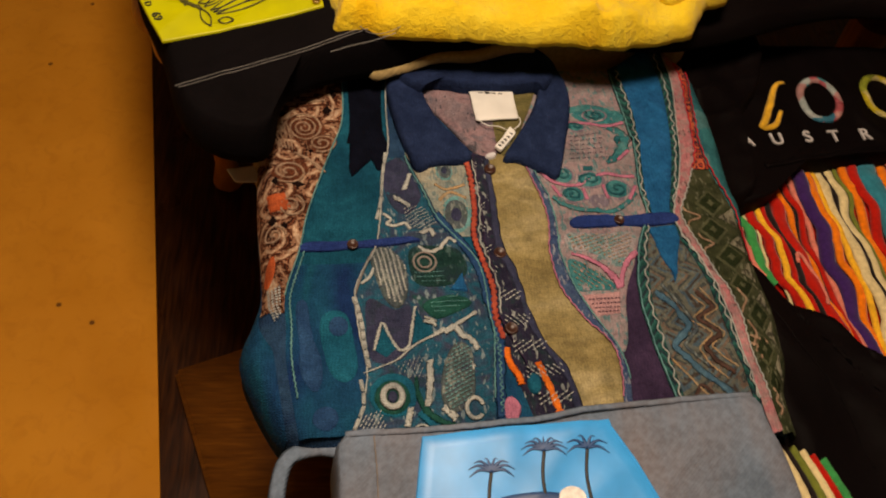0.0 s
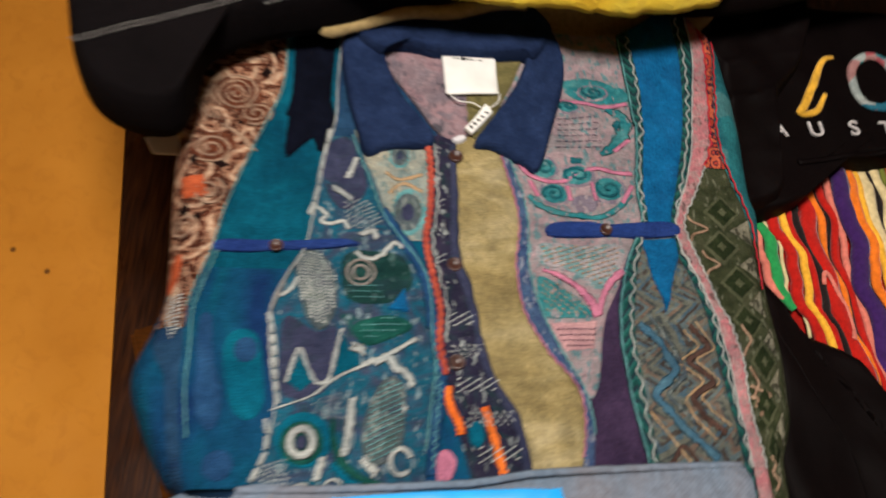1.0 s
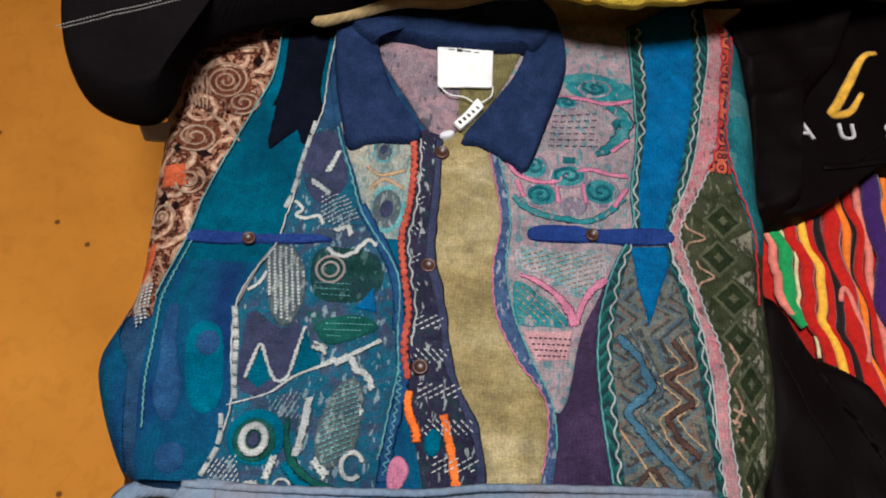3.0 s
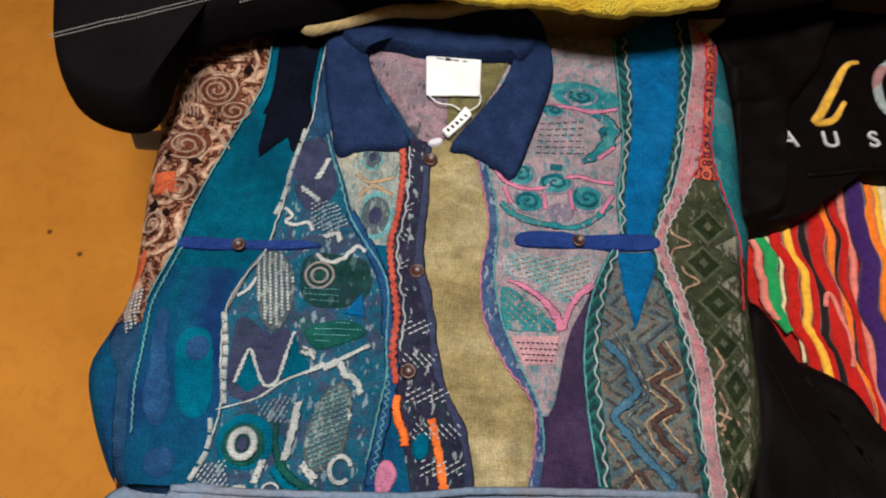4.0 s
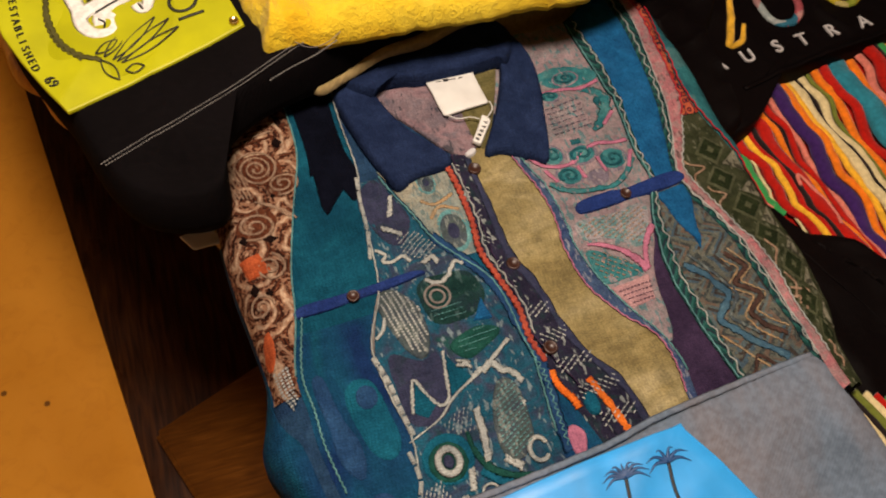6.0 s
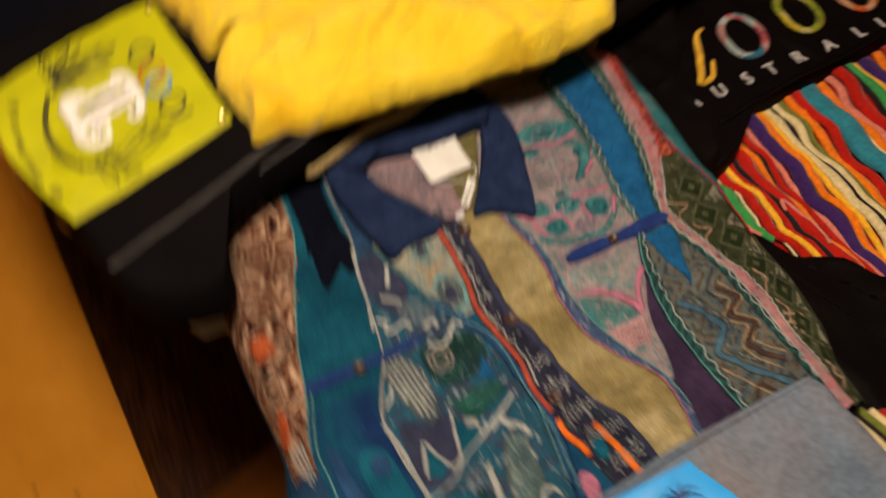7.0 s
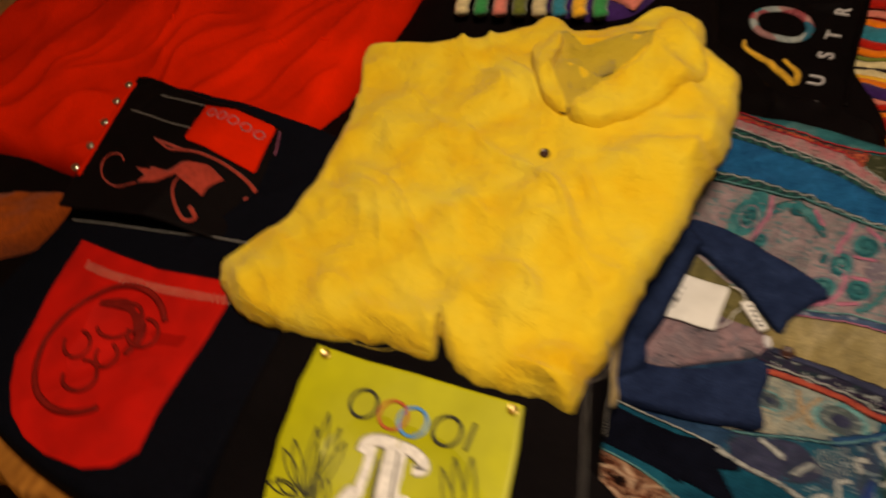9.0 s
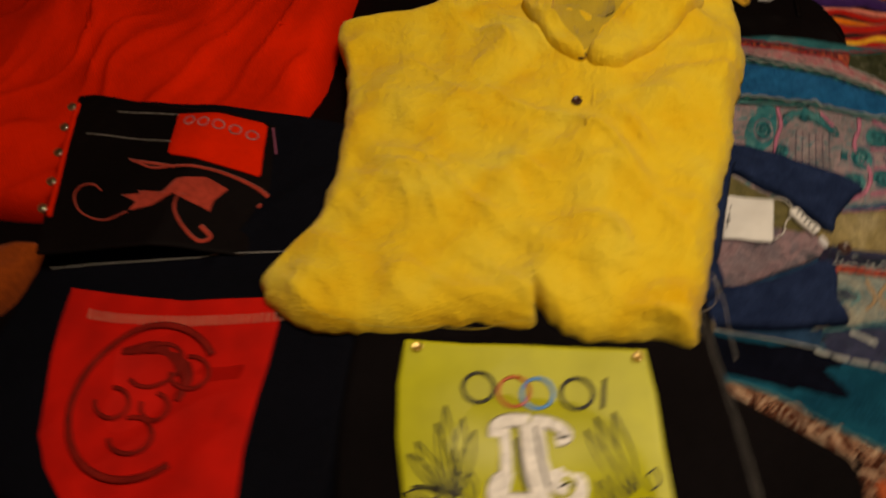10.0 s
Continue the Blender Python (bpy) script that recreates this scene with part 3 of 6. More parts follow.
def face(x, y):
    """Upper face of the cardigan."""
    d = min(x - SLEEVE_L(y), SLEEVE_R(y) - x)
    k = min(max(d / 0.03, 0.0), 1.0)
    z = 0.652 + 0.060 * math.sqrt(max(0.0, 1 - (1 - k) ** 2))
    return z + folds(x, y, 0.13, 0.011, 2.0) * k + folds(x, y, 0.035, 0.003, 5.0, False) * k


cardigan = thing("cardigan", "blue and teal patchwork knitted cardigan with navy collar, buttoned, laid flat", "cardigan")


def strip_mesh(left, right, low, high, lift, nx=14, ny=70, gap=0.0, pile=0.0015):
    """A knitted field between two seams; low and high are its ends (left, right), in centimetres."""
    bm = bmesh.new()
    rows = []
    for j in range(ny + 1):
        v = j / ny
        row = []
        for i in range(nx + 1):
            u = i / nx
            y = ((low[0] * (1 - u) + low[1] * u) * (1 - v) + (high[0] * (1 - u) + high[1] * u) * v) / 100
            a, b = left(y) + gap, right(y) - gap
            x = a + max(b - a, 0.0) * u
            rim = min(u, 1 - u) * max(b - a, 0) / 0.004
            rim = min(rim, min(v, 1 - v) * abs(high[0] - low[0]) / 100 / 0.004, 1.0)
            row.append(bm.verts.new((x, y, face(x, y) + lift + pile * (math.sqrt(max(0, 1 - (1 - rim) ** 2)) - 1))))
        rows.append(row)
    for a, b in zip(rows, rows[1:]):
        for i in range(nx):
            bm.faces.new((a[i], a[i + 1], b[i + 1], b[i]))
    bmesh.ops.remove_doubles(bm, verts=bm.verts[:], dist=1e-6)
    return bm


def field(name, material, left, right, low, high, lift=0.002, label="", **kw):
    return part(name, strip_mesh(left, right, low, high, lift, **kw), material, cardigan, label)


def off(s, d):
    return lambda y: s(y) + d


BROWN_R = seam(*((-15.0, 78.6), (-14.9, 71.5), (-16.9, 64.2), (-18.6, 57.3), (-19.3, 52.2), (-20.6, 46.2), (-20.3, 42.3), (-20.1, 38.5), (-19.4, 34.7), (-18.4, 30.0), (-18.1, 28.5)))
CUFF = seam(*((-25.4, 79.4), (-25.3, 72.9), (-25.2, 65.4), (-24.8, 58.5), (-24.1, 53.3), (-23.4, 47.3), (-23.2, 44.7), (-23.3, 42.9), (-22.6, 41.0), (-21.5, 39.3), (-20.7, 35.4), (-19.7, 30.5), (-19.3, 28.8)))
TEAL_R = seam(*((-9.2, 80.3), (-9.2, 73.6), (-9.0, 67.7), (-9.9, 62.4), (-10.0, 57.9), (-10.4, 54.0), (-10.8, 51.8), (-12.6, 48.0), (-13.0, 45.3), (-12.4, 40.9), (-11.5, 36.9), (-12.1, 35.1), (-11.8, 32.9), (-12.9, 30.1), (-13.1, 28.8)))
NAVY_L = seam(*((-14.3, 78.7), (-13.9, 71.7), (-14.2, 67.2), (-13.7, 62.7)))
FISH_R = seam(*((-10.7, 80.1), (-8.4, 70.4), (-6.5, 64.6), (-4.8, 60.8), (-3.5, 57.5), (-1.9, 55.1), (0.7, 51.6), (1.6, 48.9), (2.0, 44.1), (2.4, 42.0), (2.1, 38.1), (1.8, 33.8), (1.8, 30.4)))
MEDAL_R = seam(*((0.2, 67.2), (0.9, 62.9), (1.0, 58.0), (0.7, 54.6), (1.5, 50.6), (2.3, 47.3), (2.3, 44.9), (2.5, 42.9), (3.1, 40.9), (3.6, 38.3), (4.8, 35.0), (6.0, 30.9)))
BAND_L = seam(*((1.7, 67.4), (2.2, 59.9), (2.3, 53.5), (2.9, 49.5), (2.9, 45.0), (3.9, 42.0), (5.4, 38.5), (6.6, 35.2), (7.5, 31.1)))
BAND_R = seam(*((3.7, 67.7), (4.1, 60.2), (4.2, 55.1), (4.6, 52.1), (5.9, 48.3), (7.4, 42.2), (9.1, 38.9), (10.4, 36.0), (11.0, 32.9), (11.2, 31.5)))
OLIVE_R = seam(*((7.9, 68.2), (9.5, 61.7), (10.4, 57.5), (10.0, 52.8), (10.7, 48.1), (13.0, 43.9), (14.9, 41.7), (15.9, 39.7), (16.0, 36.7), (15.7, 33.9), (15.5, 32.0)))
EDGE_R = seam(*((8.6, 68.3), (10.4, 61.9), (11.3, 57.6), (11.2, 53.0), (12.3, 48.3), (14.3, 44.1), (15.6, 41.7), (16.4, 39.8), (16.8, 36.8), (16.7, 34.0), (16.5, 32.1)))
PINK_R = seam(*((22.4, 84.0), (23.1, 75.5), (23.4, 68.2), (23.0, 62.6), (23.3, 58.7), (22.1, 55.9), (20.0, 50.5), (18.7, 47.2), (17.7, 41.0), (16.8, 38.5), (16.9, 32.1)))
PLUM_R = seam(*((22.4, 84.0), (23.1, 75.5), (23.4, 68.2), (23.0, 62.6), (23.3, 58.7), (22.1, 55.9), (20.4, 50.5), (20.1, 44.8), (20.7, 39.6), (22.0, 32.7)))
LACE_R = seam(*((23.9, 84.2), (24.7, 75.7), (24.3, 68.3), (23.9, 62.7), (24.1, 58.8), (23.2, 56.0), (21.9, 50.7), (21.6, 45.0), (22.2, 39.7), (23.0, 32.8)))
BLUE_R = seam(*((29.0, 88.2), (29.7, 81.1), (29.3, 73.8), (27.9, 65.1), (26.7, 59.6), (26.6, 56.1), (28.2, 51.5), (29.0, 47.7), (29.6, 43.7), (30.2, 38.9), (31.0, 33.7)))
LACE2_R = seam(*((30.8, 87.6), (31.3, 81.3), (30.3, 73.9), (29.0, 65.2), (27.2, 59.7), (27.1, 56.1), (28.9, 51.5), (29.8, 47.8), (30.5, 43.9), (30.9, 39.0), (31.6, 33.7)))
SALMON_R = seam(*((31.8, 87.0), (32.8, 81.5), (32.2, 75.2), (31.6, 68.3), (29.7, 63.0), (28.0, 58.9), (28.8, 55.1), (30.6, 49.0), (31.8, 44.7), (32.0, 39.8), (32.8, 33.9)))
DIAM_L = seam(*((33.2, 85.5), (33.8, 81.7), (32.7, 72.8), (32.8, 68.0), (34.8, 61.4), (35.4, 58.5), (35.3, 52.3), (35.5, 44.7), (35.5, 39.5), (35.4, 37.5), (34.3, 34.3)))

LOW = (29.8, 30.2)
part("body", strip_mesh(SLEEVE_L, SLEEVE_R, (29.4, 30.5), (75.2, 86.5), -0.001, 60, 60, 0, 0.02), mat_body, cardigan)
field("brown_sleeve_field", mat_brown, CUFF, BROWN_R, (44.0, 44.0), (75.4, 79.2), nx=12)
field("blue_cuff_field", mat_tealblue, off(SLEEVE_L, 0.001), CUFF, LOW, (51.0, 51.0), nx=8)
field("teal_field", mat_teal, BROWN_R, TEAL_R, (50.0, 50.0), (79.0, 80.7), nx=16)
field("teal_lower_field", mat_tealblue, BROWN_R, TEAL_R, LOW, (50.4, 50.4), nx=16)
field("navy_field", mat_black, NAVY_L, off(TEAL_R, -0.006), (68.0, 68.0), (79.4, 80.5), 0.0035)
field("fish_field", mat_fish, TEAL_R, FISH_R, LOW, (66.0, 66.0), nx=24, ny=90)
field("shoulder_field", mat_body, TEAL_R, FISH_R, (66.0, 66.0), (80.7, 81.5))
field("medallion_field", mat_medal, off(FISH_R, 0.004), MEDAL_R, (54.5, 54.5), (67.0, 67.0), 0.003)
field("blue_edge_field", mat_tealblue, FISH_R, MEDAL_R, LOW, (54.6, 54.6), nx=8)
field("twist_ground", mat_band, MEDAL_R, BAND_L, LOW, (67.0, 67.0), nx=6)
field("button_band", mat_band, BAND_L, BAND_R, LOW, (67.0, 67.0), 0.004, nx=10)
field("olive_field", mat_olive, BAND_R, OLIVE_R, LOW, (68.0, 68.0), 0.003, nx=16)
field("edging", mat_edge, OLIVE_R, EDGE_R, LOW, (67.5, 67.0), 0.004, nx=6)
field("mandala_field", mat_pink, EDGE_R, PINK_R, (39.5, 39.5), (83.0, 83.8), nx=24)
field("plum_field", mat_plum, PINK_R, PLUM_R, LOW, (52, 52), nx=10)
field("plum_edge_field", mat_plum, EDGE_R, PINK_R, LOW, (39.6, 39.6), 0.0018, nx=8)
field("lace_field", mat_lace, PLUM_R, LACE_R, LOW, (83.8, 84.6), 0.003, nx=6)
field("chevron_field", mat_zig, LACE_R, BLUE_R, LOW, (59, 59), nx=18)
field("blue_field", mat_blue, LACE_R, BLUE_R, (57.5, 57.5), (84.6, 88.5), 0.0025, nx=14)
field("lace_field", mat_lace, BLUE_R, LACE2_R, LOW, (88.5, 87.8), 0.003, nx=6)
field("salmon_field", mat_salmon, LACE2_R, SALMON_R, LOW, (87.6, 86.0), 0.0045, nx=6)
field("diamond_field", mat_diam, SALMON_R, DIAM_L, LOW, (66, 66), nx=16)
field("crimson_edge_field", mat_red, SALMON_R, DIAM_L, (66, 66), (86.0, 84.2), 0.003, nx=6)
field("teal_sleeve_field", mat_sleeve, DIAM_L, off(SLEEVE_R, -0.001), (58, 58), (84.0, 81.0), nx=8)
field("side_field", mat_diam, DIAM_L, off(SLEEVE_R, -0.001), LOW, (58, 58), nx=8)
# point of the blue field, let into the chevrons
part("blue_point", patch(sharp_ring(((23.1, 56.6), (26.7, 57.1), (26.9, 55.0), (25.8, 51.6), (24.8, 48.4), (23.8, 52.2)), 48), face, 0.0045), mat_blue, cardigan)


def on(name, material, ring, lift=0.0035, label="", **kw):
    ring = np.array([p + 0.0007 * np.array((noise.noise(Vector((p[0] * 420, p[1] * 420, 3))), noise.noise(Vector((p[0] * 420, p[1] * 420, 8))))) for p in ring])
    return part(name, patch(ring, face, lift, **kw), material, cardigan, label)


def yarn(name, material, pts, radius=0.0011, lift=0.0034, flat=0.3, **kw):
    """A line of yarn knitted into the face: its width and edge waver."""
    wide = radius if callable(radius) else (lambda u: radius)
    seed = pts[0][0] * 3.1 + pts[0][1]
    return part(name, cord(pts, face, lambda u: wide(u) * (1 + 0.45 * noise.noise(Vector((u * 22, seed, 4)))), lift=lift, flat=flat * 0.6, **kw), material, cardigan)


on("navy_point", mat_black, sharp_ring(((-13.6, 71.1), (-9.9, 71.6), (-8.8, 67.8), (-9.8, 64.1), (-10.3, 63.6), (-11.1, 65.5), (-13.5, 62.6), (-13.9, 63.8), (-13.9, 67.8)), 60), 0.0042)
# brown sleeve: spirals, ribs and lozenges in cream yarn
def spiral(name, material, cx, cy, r, turns, radius, flip=1, lift=0.0036, squash=1.0):
    """A flat spiral of yarn; centimetres."""
    pts = []
    for k in np.linspace(0.12, 1, int(14 * turns)):
        a = flip * 2 * math.pi * turns * k
        x, y = (cx + r * k * math.cos(a)) / 100, (cy + r * k * squash * math.sin(a)) / 100
        pts.append((x, y, face(x, y) + lift))
    return part(name, tube(pts, lambda u: radius * (1 + 0.5 * noise.noise(Vector((u * 30, cx, cy)))), 6, 0.3), material, cardigan)


def hatch(name, material, ring, turn, gap, width=0.0005, dash=0.35, lift=0.0045):
    """Rows of short stitches that fill a closed outline; centimetres."""
    p = np.array(ring, float)
    ct, st = math.cos(radians(turn)), math.sin(radians(turn))
    q = np.stack([p[:, 0] * ct + p[:, 1] * st, p[:, 1] * ct - p[:, 0] * st], 1)
    bm = bmesh.new()
    for v in np.arange(q[:, 1].min() + gap / 2, q[:, 1].max(), gap):
        cuts = []
        for a, b in zip(q, np.roll(q, -1, 0)):
            if (a[1] > v) != (b[1] > v):
                cuts.append(a[0] + (b[0] - a[0]) * (v - a[1]) / (b[1] - a[1]))
        cuts.sort()
        for u0, u1 in zip(cuts[::2], cuts[1::2]):
            for u in np.arange(u0 + 0.1, u1 - 0.1, dash):
                e = min(u + dash * 0.68, u1)
                rows = []
                for uu, vv in ((u, v - width * 100), (e, v - width * 100), (e, v + width * 100), (u, v + width * 100)):
                    x, y = (uu * ct - vv * st) / 100, (uu * st + vv * ct) / 100
                    rows.append(bm.verts.new((x, y, face(x, y) + lift)))
                bm.faces.new(rows)
    return part(name, bm, material, cardigan)


mat_cream = knit_plain("cream_sleeve_yarn", (0.22, 0.13, 0.085), (0.40, 0.27, 0.19), 120)
mat_umber = knit_mottled("umber_knit", [(0.045, 0.013, 0.008), (0.13, 0.04, 0.02), (0.06, 0.018, 0.01)], 70, (0.24, 0.14, 0.09), 0.58)
mat_sable = knit_plain("black_brown_knit", (0.008, 0.004, 0.004), (0.014, 0.006, 0.005), 60)
mat_ember = knit_plain("burnt_orange_knit", (0.36, 0.07, 0.025), (0.52, 0.11, 0.04), 60)
on("scroll_ground", mat_umber, oval(-19.5, 70.4, 2.7, 2.2), 0.0028)
spiral("scroll", mat_cream, -19.6, 70.5, 2.5, 3.6, 0.0013)
on("scroll_ground", mat_umber, oval(-17.3, 68.0, 2.0, 1.5, 20), 0.0030)
spiral("scroll", mat_cream, -17.3, 68.0, 1.9, 2.3, 0.0015, -1, squash=0.75)
on("scroll_ground", mat_umber, oval(-21.0, 63.6, 2.4, 1.9, 30), 0.0028)
spiral("scroll", mat_cream, -21.2, 63.4, 2.3, 2.4, 0.0015, -1, squash=0.8)
spiral("scroll", mat_cream, -20.6, 58.2, 1.7, 2.2, 0.0014)
spiral("scroll", mat_cream, -22.3, 54.0, 1.4, 2.0, 0.0014, -1)
for k in range(5):
    yarn("rib_line", mat_cream, ((-23.9 + 0.5 * k, 72.0 - 0.2 * k), (-23.6 + 0.55 * k, 69.6), (-22.4 + 0.4 * k, 67.2 - 0.1 * k)), 0.0012, n=24)
    yarn("rib_line", mat_cream if k % 2 else mat_umber, ((-22.8 + 0.1 * k, 76.0 - 0.62 * k), (-20.0, 76.4 - 0.62 * k), (-17.4 + 0.1 * k, 76.8 - 0.62 * k)), 0.0014, n=30)
for k in range(4):
    yarn("rib_line", mat_cream, ((-20.6 + 0.5 * k, 66.4 - 0.3 * k), (-18.9 + 0.4 * k, 65.6 - 0.3 * k), (-17.6 + 0.3 * k, 64.0 - 0.2 * k)), 0.0011, n=24)
for x, y, w, h in ((-22.6, 72.6, 0.7, 0.6), (-16.8, 73.4, 0.7, 0.8), (-16.1, 76.0, 0.5, 0.8), (-19.9, 61.6, 0.9, 0.6), (-22.6, 61.9, 0.6, 0.7), (-18.6, 66.8, 0.4, 0.4), (-22.6, 56.0, 0.6, 0.9), (-21.2, 55.4, 0.5, 0.6)):
    on("lozenge", mat_sable, sharp_ring([(x + w, y), (x, y + h), (x - w, y), (x, y - h)], 20), 0.0042, rings=3)
on("ember_patch", mat_ember, smooth_ring(((-23.0, 50.6), (-22.2, 51.6), (-21.9, 49.4), (-22.6, 47.4), (-23.2, 48.4)), 24), 0.0035)
hatch("pixel_stitches", mat_yarn, ((-22.8, 47.0), (-21.2, 47.4), (-20.9, 43.8), (-21.6, 42.6), (-22.4, 44.4)), 20, 0.36, 0.0011, 0.42, 0.0036)
# broad shapes of the teal field
mat_tealpale = knit_mottled("bright_teal_knit", [(0.003, 0.085, 0.15), (0.004, 0.11, 0.17)], 30)
mat_royal = knit_mottled("dusky_blue_knit", [(0.012, 0.045, 0.125), (0.020, 0.070, 0.165)], 30)
on("teal_shape", mat_tealpale, smooth_ring(((-16.8, 42.1), (-15.7, 44.0), (-13.8, 43.4), (-12.9, 40.2), (-12.6, 37.0), (-14.0, 35.7), (-15.7, 37.3)), 40), 0.0030)
on("blue_shape", mat_royal, oval(-14.7, 42.0, 1.2, 1.3), 0.0036)
on("blue_shape", mat_royal, oval(-15.8, 31.9, 1.4, 1.4), 0.0032)
on("blue_shape", mat_royal, smooth_ring(((-19.4, 45.0), (-18.3, 45.4), (-17.6, 42), (-16.2, 37.5), (-16.8, 34.6), (-18.4, 36.4), (-18.9, 40)), 40), 0.0030)
# motifs of the green field
mat_slate = knit_mottled("slate_violet_knit", [(0.022, 0.030, 0.062), (0.036, 0.040, 0.082), (0.024, 0.038, 0.060)], 50)
mat_deep = knit_mottled("deep_green_grey_knit", [(0.006, 0.026, 0.026), (0.010, 0.040, 0.036), (0.016, 0.032, 0.046)], 44, (0.05, 0.10, 0.10), 0.62)
on("dark_motif", mat_deep, smooth_ring(((-7.0, 51.8), (-4.6, 52.9), (-1.2, 52.6), (0.0, 50.4), (-0.5, 48.6), (-2.5, 47.3), (-6.2, 47.6)), 40), 0.0028)
on("slate_motif", mat_slate, smooth_ring(((-11.6, 45.6), (-8.6, 44.2), (-6.8, 44.6), (-6.7, 40.0), (-8.4, 38.0), (-11.2, 38.2), (-11.9, 42)), 40), 0.0026)
on("slate_motif", mat_slate, smooth_ring(((-10.0, 64.2), (-7.6, 66.0), (-6.0, 63.0), (-5.0, 60.0), (-7.0, 57.0), (-9.4, 59.4)), 40), 0.0026)
on("oval_motif", mat_grey, smooth_ring(((-10.7, 52.4), (-8.9, 52.2), (-7.3, 49.6), (-7.0, 46.6), (-8.1, 44.2), (-9.5, 45.0), (-10.6, 47.6), (-11.3, 50.4)), 40), 0.004)
hatch("rib_stitches", mat_yarn, ((-10.5, 52.2), (-8.9, 52.0), (-7.4, 49.6), (-7.2, 46.6), (-8.1, 44.5), (-9.3, 45.2), (-10.4, 47.6), (-11.1, 50.4)), -78, 0.52, 0.0011, 0.34, 0.0066)
on("peak_motif", mat_teal, sharp_ring(((-10.9, 39.3), (-10.0, 42.3), (-8.3, 39.6), (-9.6, 38.4)), 36), 0.0036)
on("peak_motif", mat_teal, sharp_ring(((-6.9, 39.9), (-6.4, 44.4), (-5.6, 43.0), (-4.2, 41.2)), 36), 0.0036)
on("lens_motif", mat_dkgreen, smooth_ring(((-5.6, 44.6), (-4.3, 45.8), (-1.7, 46.3), (0.2, 45.4), (-1.7, 44.0), (-4.2, 43.0)), 40), 0.004)
hatch("lens_stitches", mat_mint, ((-5.0, 44.7), (-4.1, 45.5), (-1.7, 46.0), (-0.4, 45.4), (-2.0, 44.3), (-4.2, 43.5)), 6, 0.6, 0.0004, 0.34, 0.0066)
hatch("field_stitches", mat_mint, ((-6.6, 49.4), (-3.0, 49.2), (-2.8, 47.6), (-6.0, 47.8)), 2, 0.55, 0.0003, 0.4, 0.0052)
on("eye_ground", mat_tealpale, oval(-8.9, 34.4, 2.6, 2.5), 0.0032)
on("eye_motif", mat_dkgreen, oval(-9.0, 34.1, 2.0, 2.0), 0.0042)
part("eye_ring", hoop(-9.0, 34.1, 1.0, 1.15, face, 0.0036, lift=0.0065), mat_yarn, cardigan)
on("eye_centre", mat_slate, oval(-9.0, 34.1, 0.62, 0.75), 0.0066)
on("leaf_motif", mat_grey, smooth_ring(((-2.2, 40.2), (-0.5, 39.9), (-0.1, 36.5), (-0.6, 33.7), (-2.9, 32.3), (-3.9, 34.3), (-3.6, 37.4)), 40), 0.004)
hatch("leaf_stitches", mat_mint, ((-2.2, 40.0), (-0.7, 39.7), (-0.3, 36.5), (-0.8, 33.9), (-2.9, 32.6), (-3.7, 34.3), (-3.4, 37.4)), 28, 0.42, 0.0005, 0.5, 0.0064)
hatch("field_stitches", mat_yarn, ((-8.7, 37.5), (-5.7, 38.9), (-5.6, 36.2), (-7.2, 36.2)), 66, 0.4, 0.0003, 0.45, 0.0042)
hatch("field_stitches", mat_yarn, ((-12.4, 32.0), (-10.2, 32.7), (-9.5, 30.5), (-12.3, 30.0)), 62, 0.36, 0.0005, 0.5, 0.0042)
hatch("field_stitches", mat_yarn, ((-7.4, 58.2), (-4.9, 58.6), (-3.2, 56.2), (-5.2, 54.8), (-7.0, 55.4)), 40, 0.45, 0.0005, 0.4, 0.0042)
yarn("green_arc", mat_dkgreen, ((-6.5, 36.4), (-6.3, 34.4), (-5.3, 32.5), (-3.3, 31.2), (-0.9, 30.8)), lambda u: 0.0018 + 0.0018 * math.sin(math.pi * u), flat=0.15, lift=0.0034)
yarn("teal_arc", mat_tealpale, ((-6.2, 32.6), (-4.9, 31.2), (-3.2, 30.4)), 0.004, flat=0.15, lift=0.0034)
on("pink_motif", mat_rose, smooth_ring(((2.7, 33.8), (3.7, 34.2), (4.5, 33.1), (4.0, 31.5), (3.1, 31.0), (2.5, 32.4)), 32), 0.0045)
on("blue_patch", mat_blue, sharp_ring(((-2.4, 46.8), (-0.8, 49.2), (-0.2, 46.6)), 30), 0.0045)
for y in np.arange(33.0, 65.0, 3.1):
    x0, x1 = 100 * MEDAL_R(y / 100) + 0.9, 100 * BAND_R(y / 100) - 0.9
    if y > 46:
        x1 = 100 * BAND_L(y / 100) + 0.3
    hatch("band_stitches", mat_yarn, ((x0, y), (x1, y + 0.5), (x1 + 0.2, y + 1.8), (x0, y + 1.5)), 35 if int(y) % 2 else -40, 0.5, 0.0006, 0.55, 0.0056)
on("blue_blob", mat_tealpale, oval(6.2, 35.6, 0.8, 1.3), 0.006)
yarn("band_edge", mat_slate, [(100 * BAND_R(y / 100) - 0.4, y) for y in np.linspace(31, 66, 16)], 0.0045, n=120, lift=0.0042)
# thick white rope in dashes beside the teal field
for pts, count in ((((-13.1, 45.6), (-12.3, 42.6), (-11.9, 39.7), (-11.4, 37.2)), 8), (((-12.3, 36.0), (-11.9, 33.4), (-13.0, 30.4)), 4), (((-9.4, 66.5), (-9.8, 62.6), (-10.0, 59.0), (-10.6, 56.0)), 6)):
    part("dashed_rope", stitches(pts, face, count, 0.0024 if count == 8 else 0.0019, 0.0045, 0.8), mat_yarn, cardigan)
yarn("rope_line", mat_thread, ((-10.7, 52.3), (-12.0, 49.3), (-13.0, 46.0)), 0.0014)
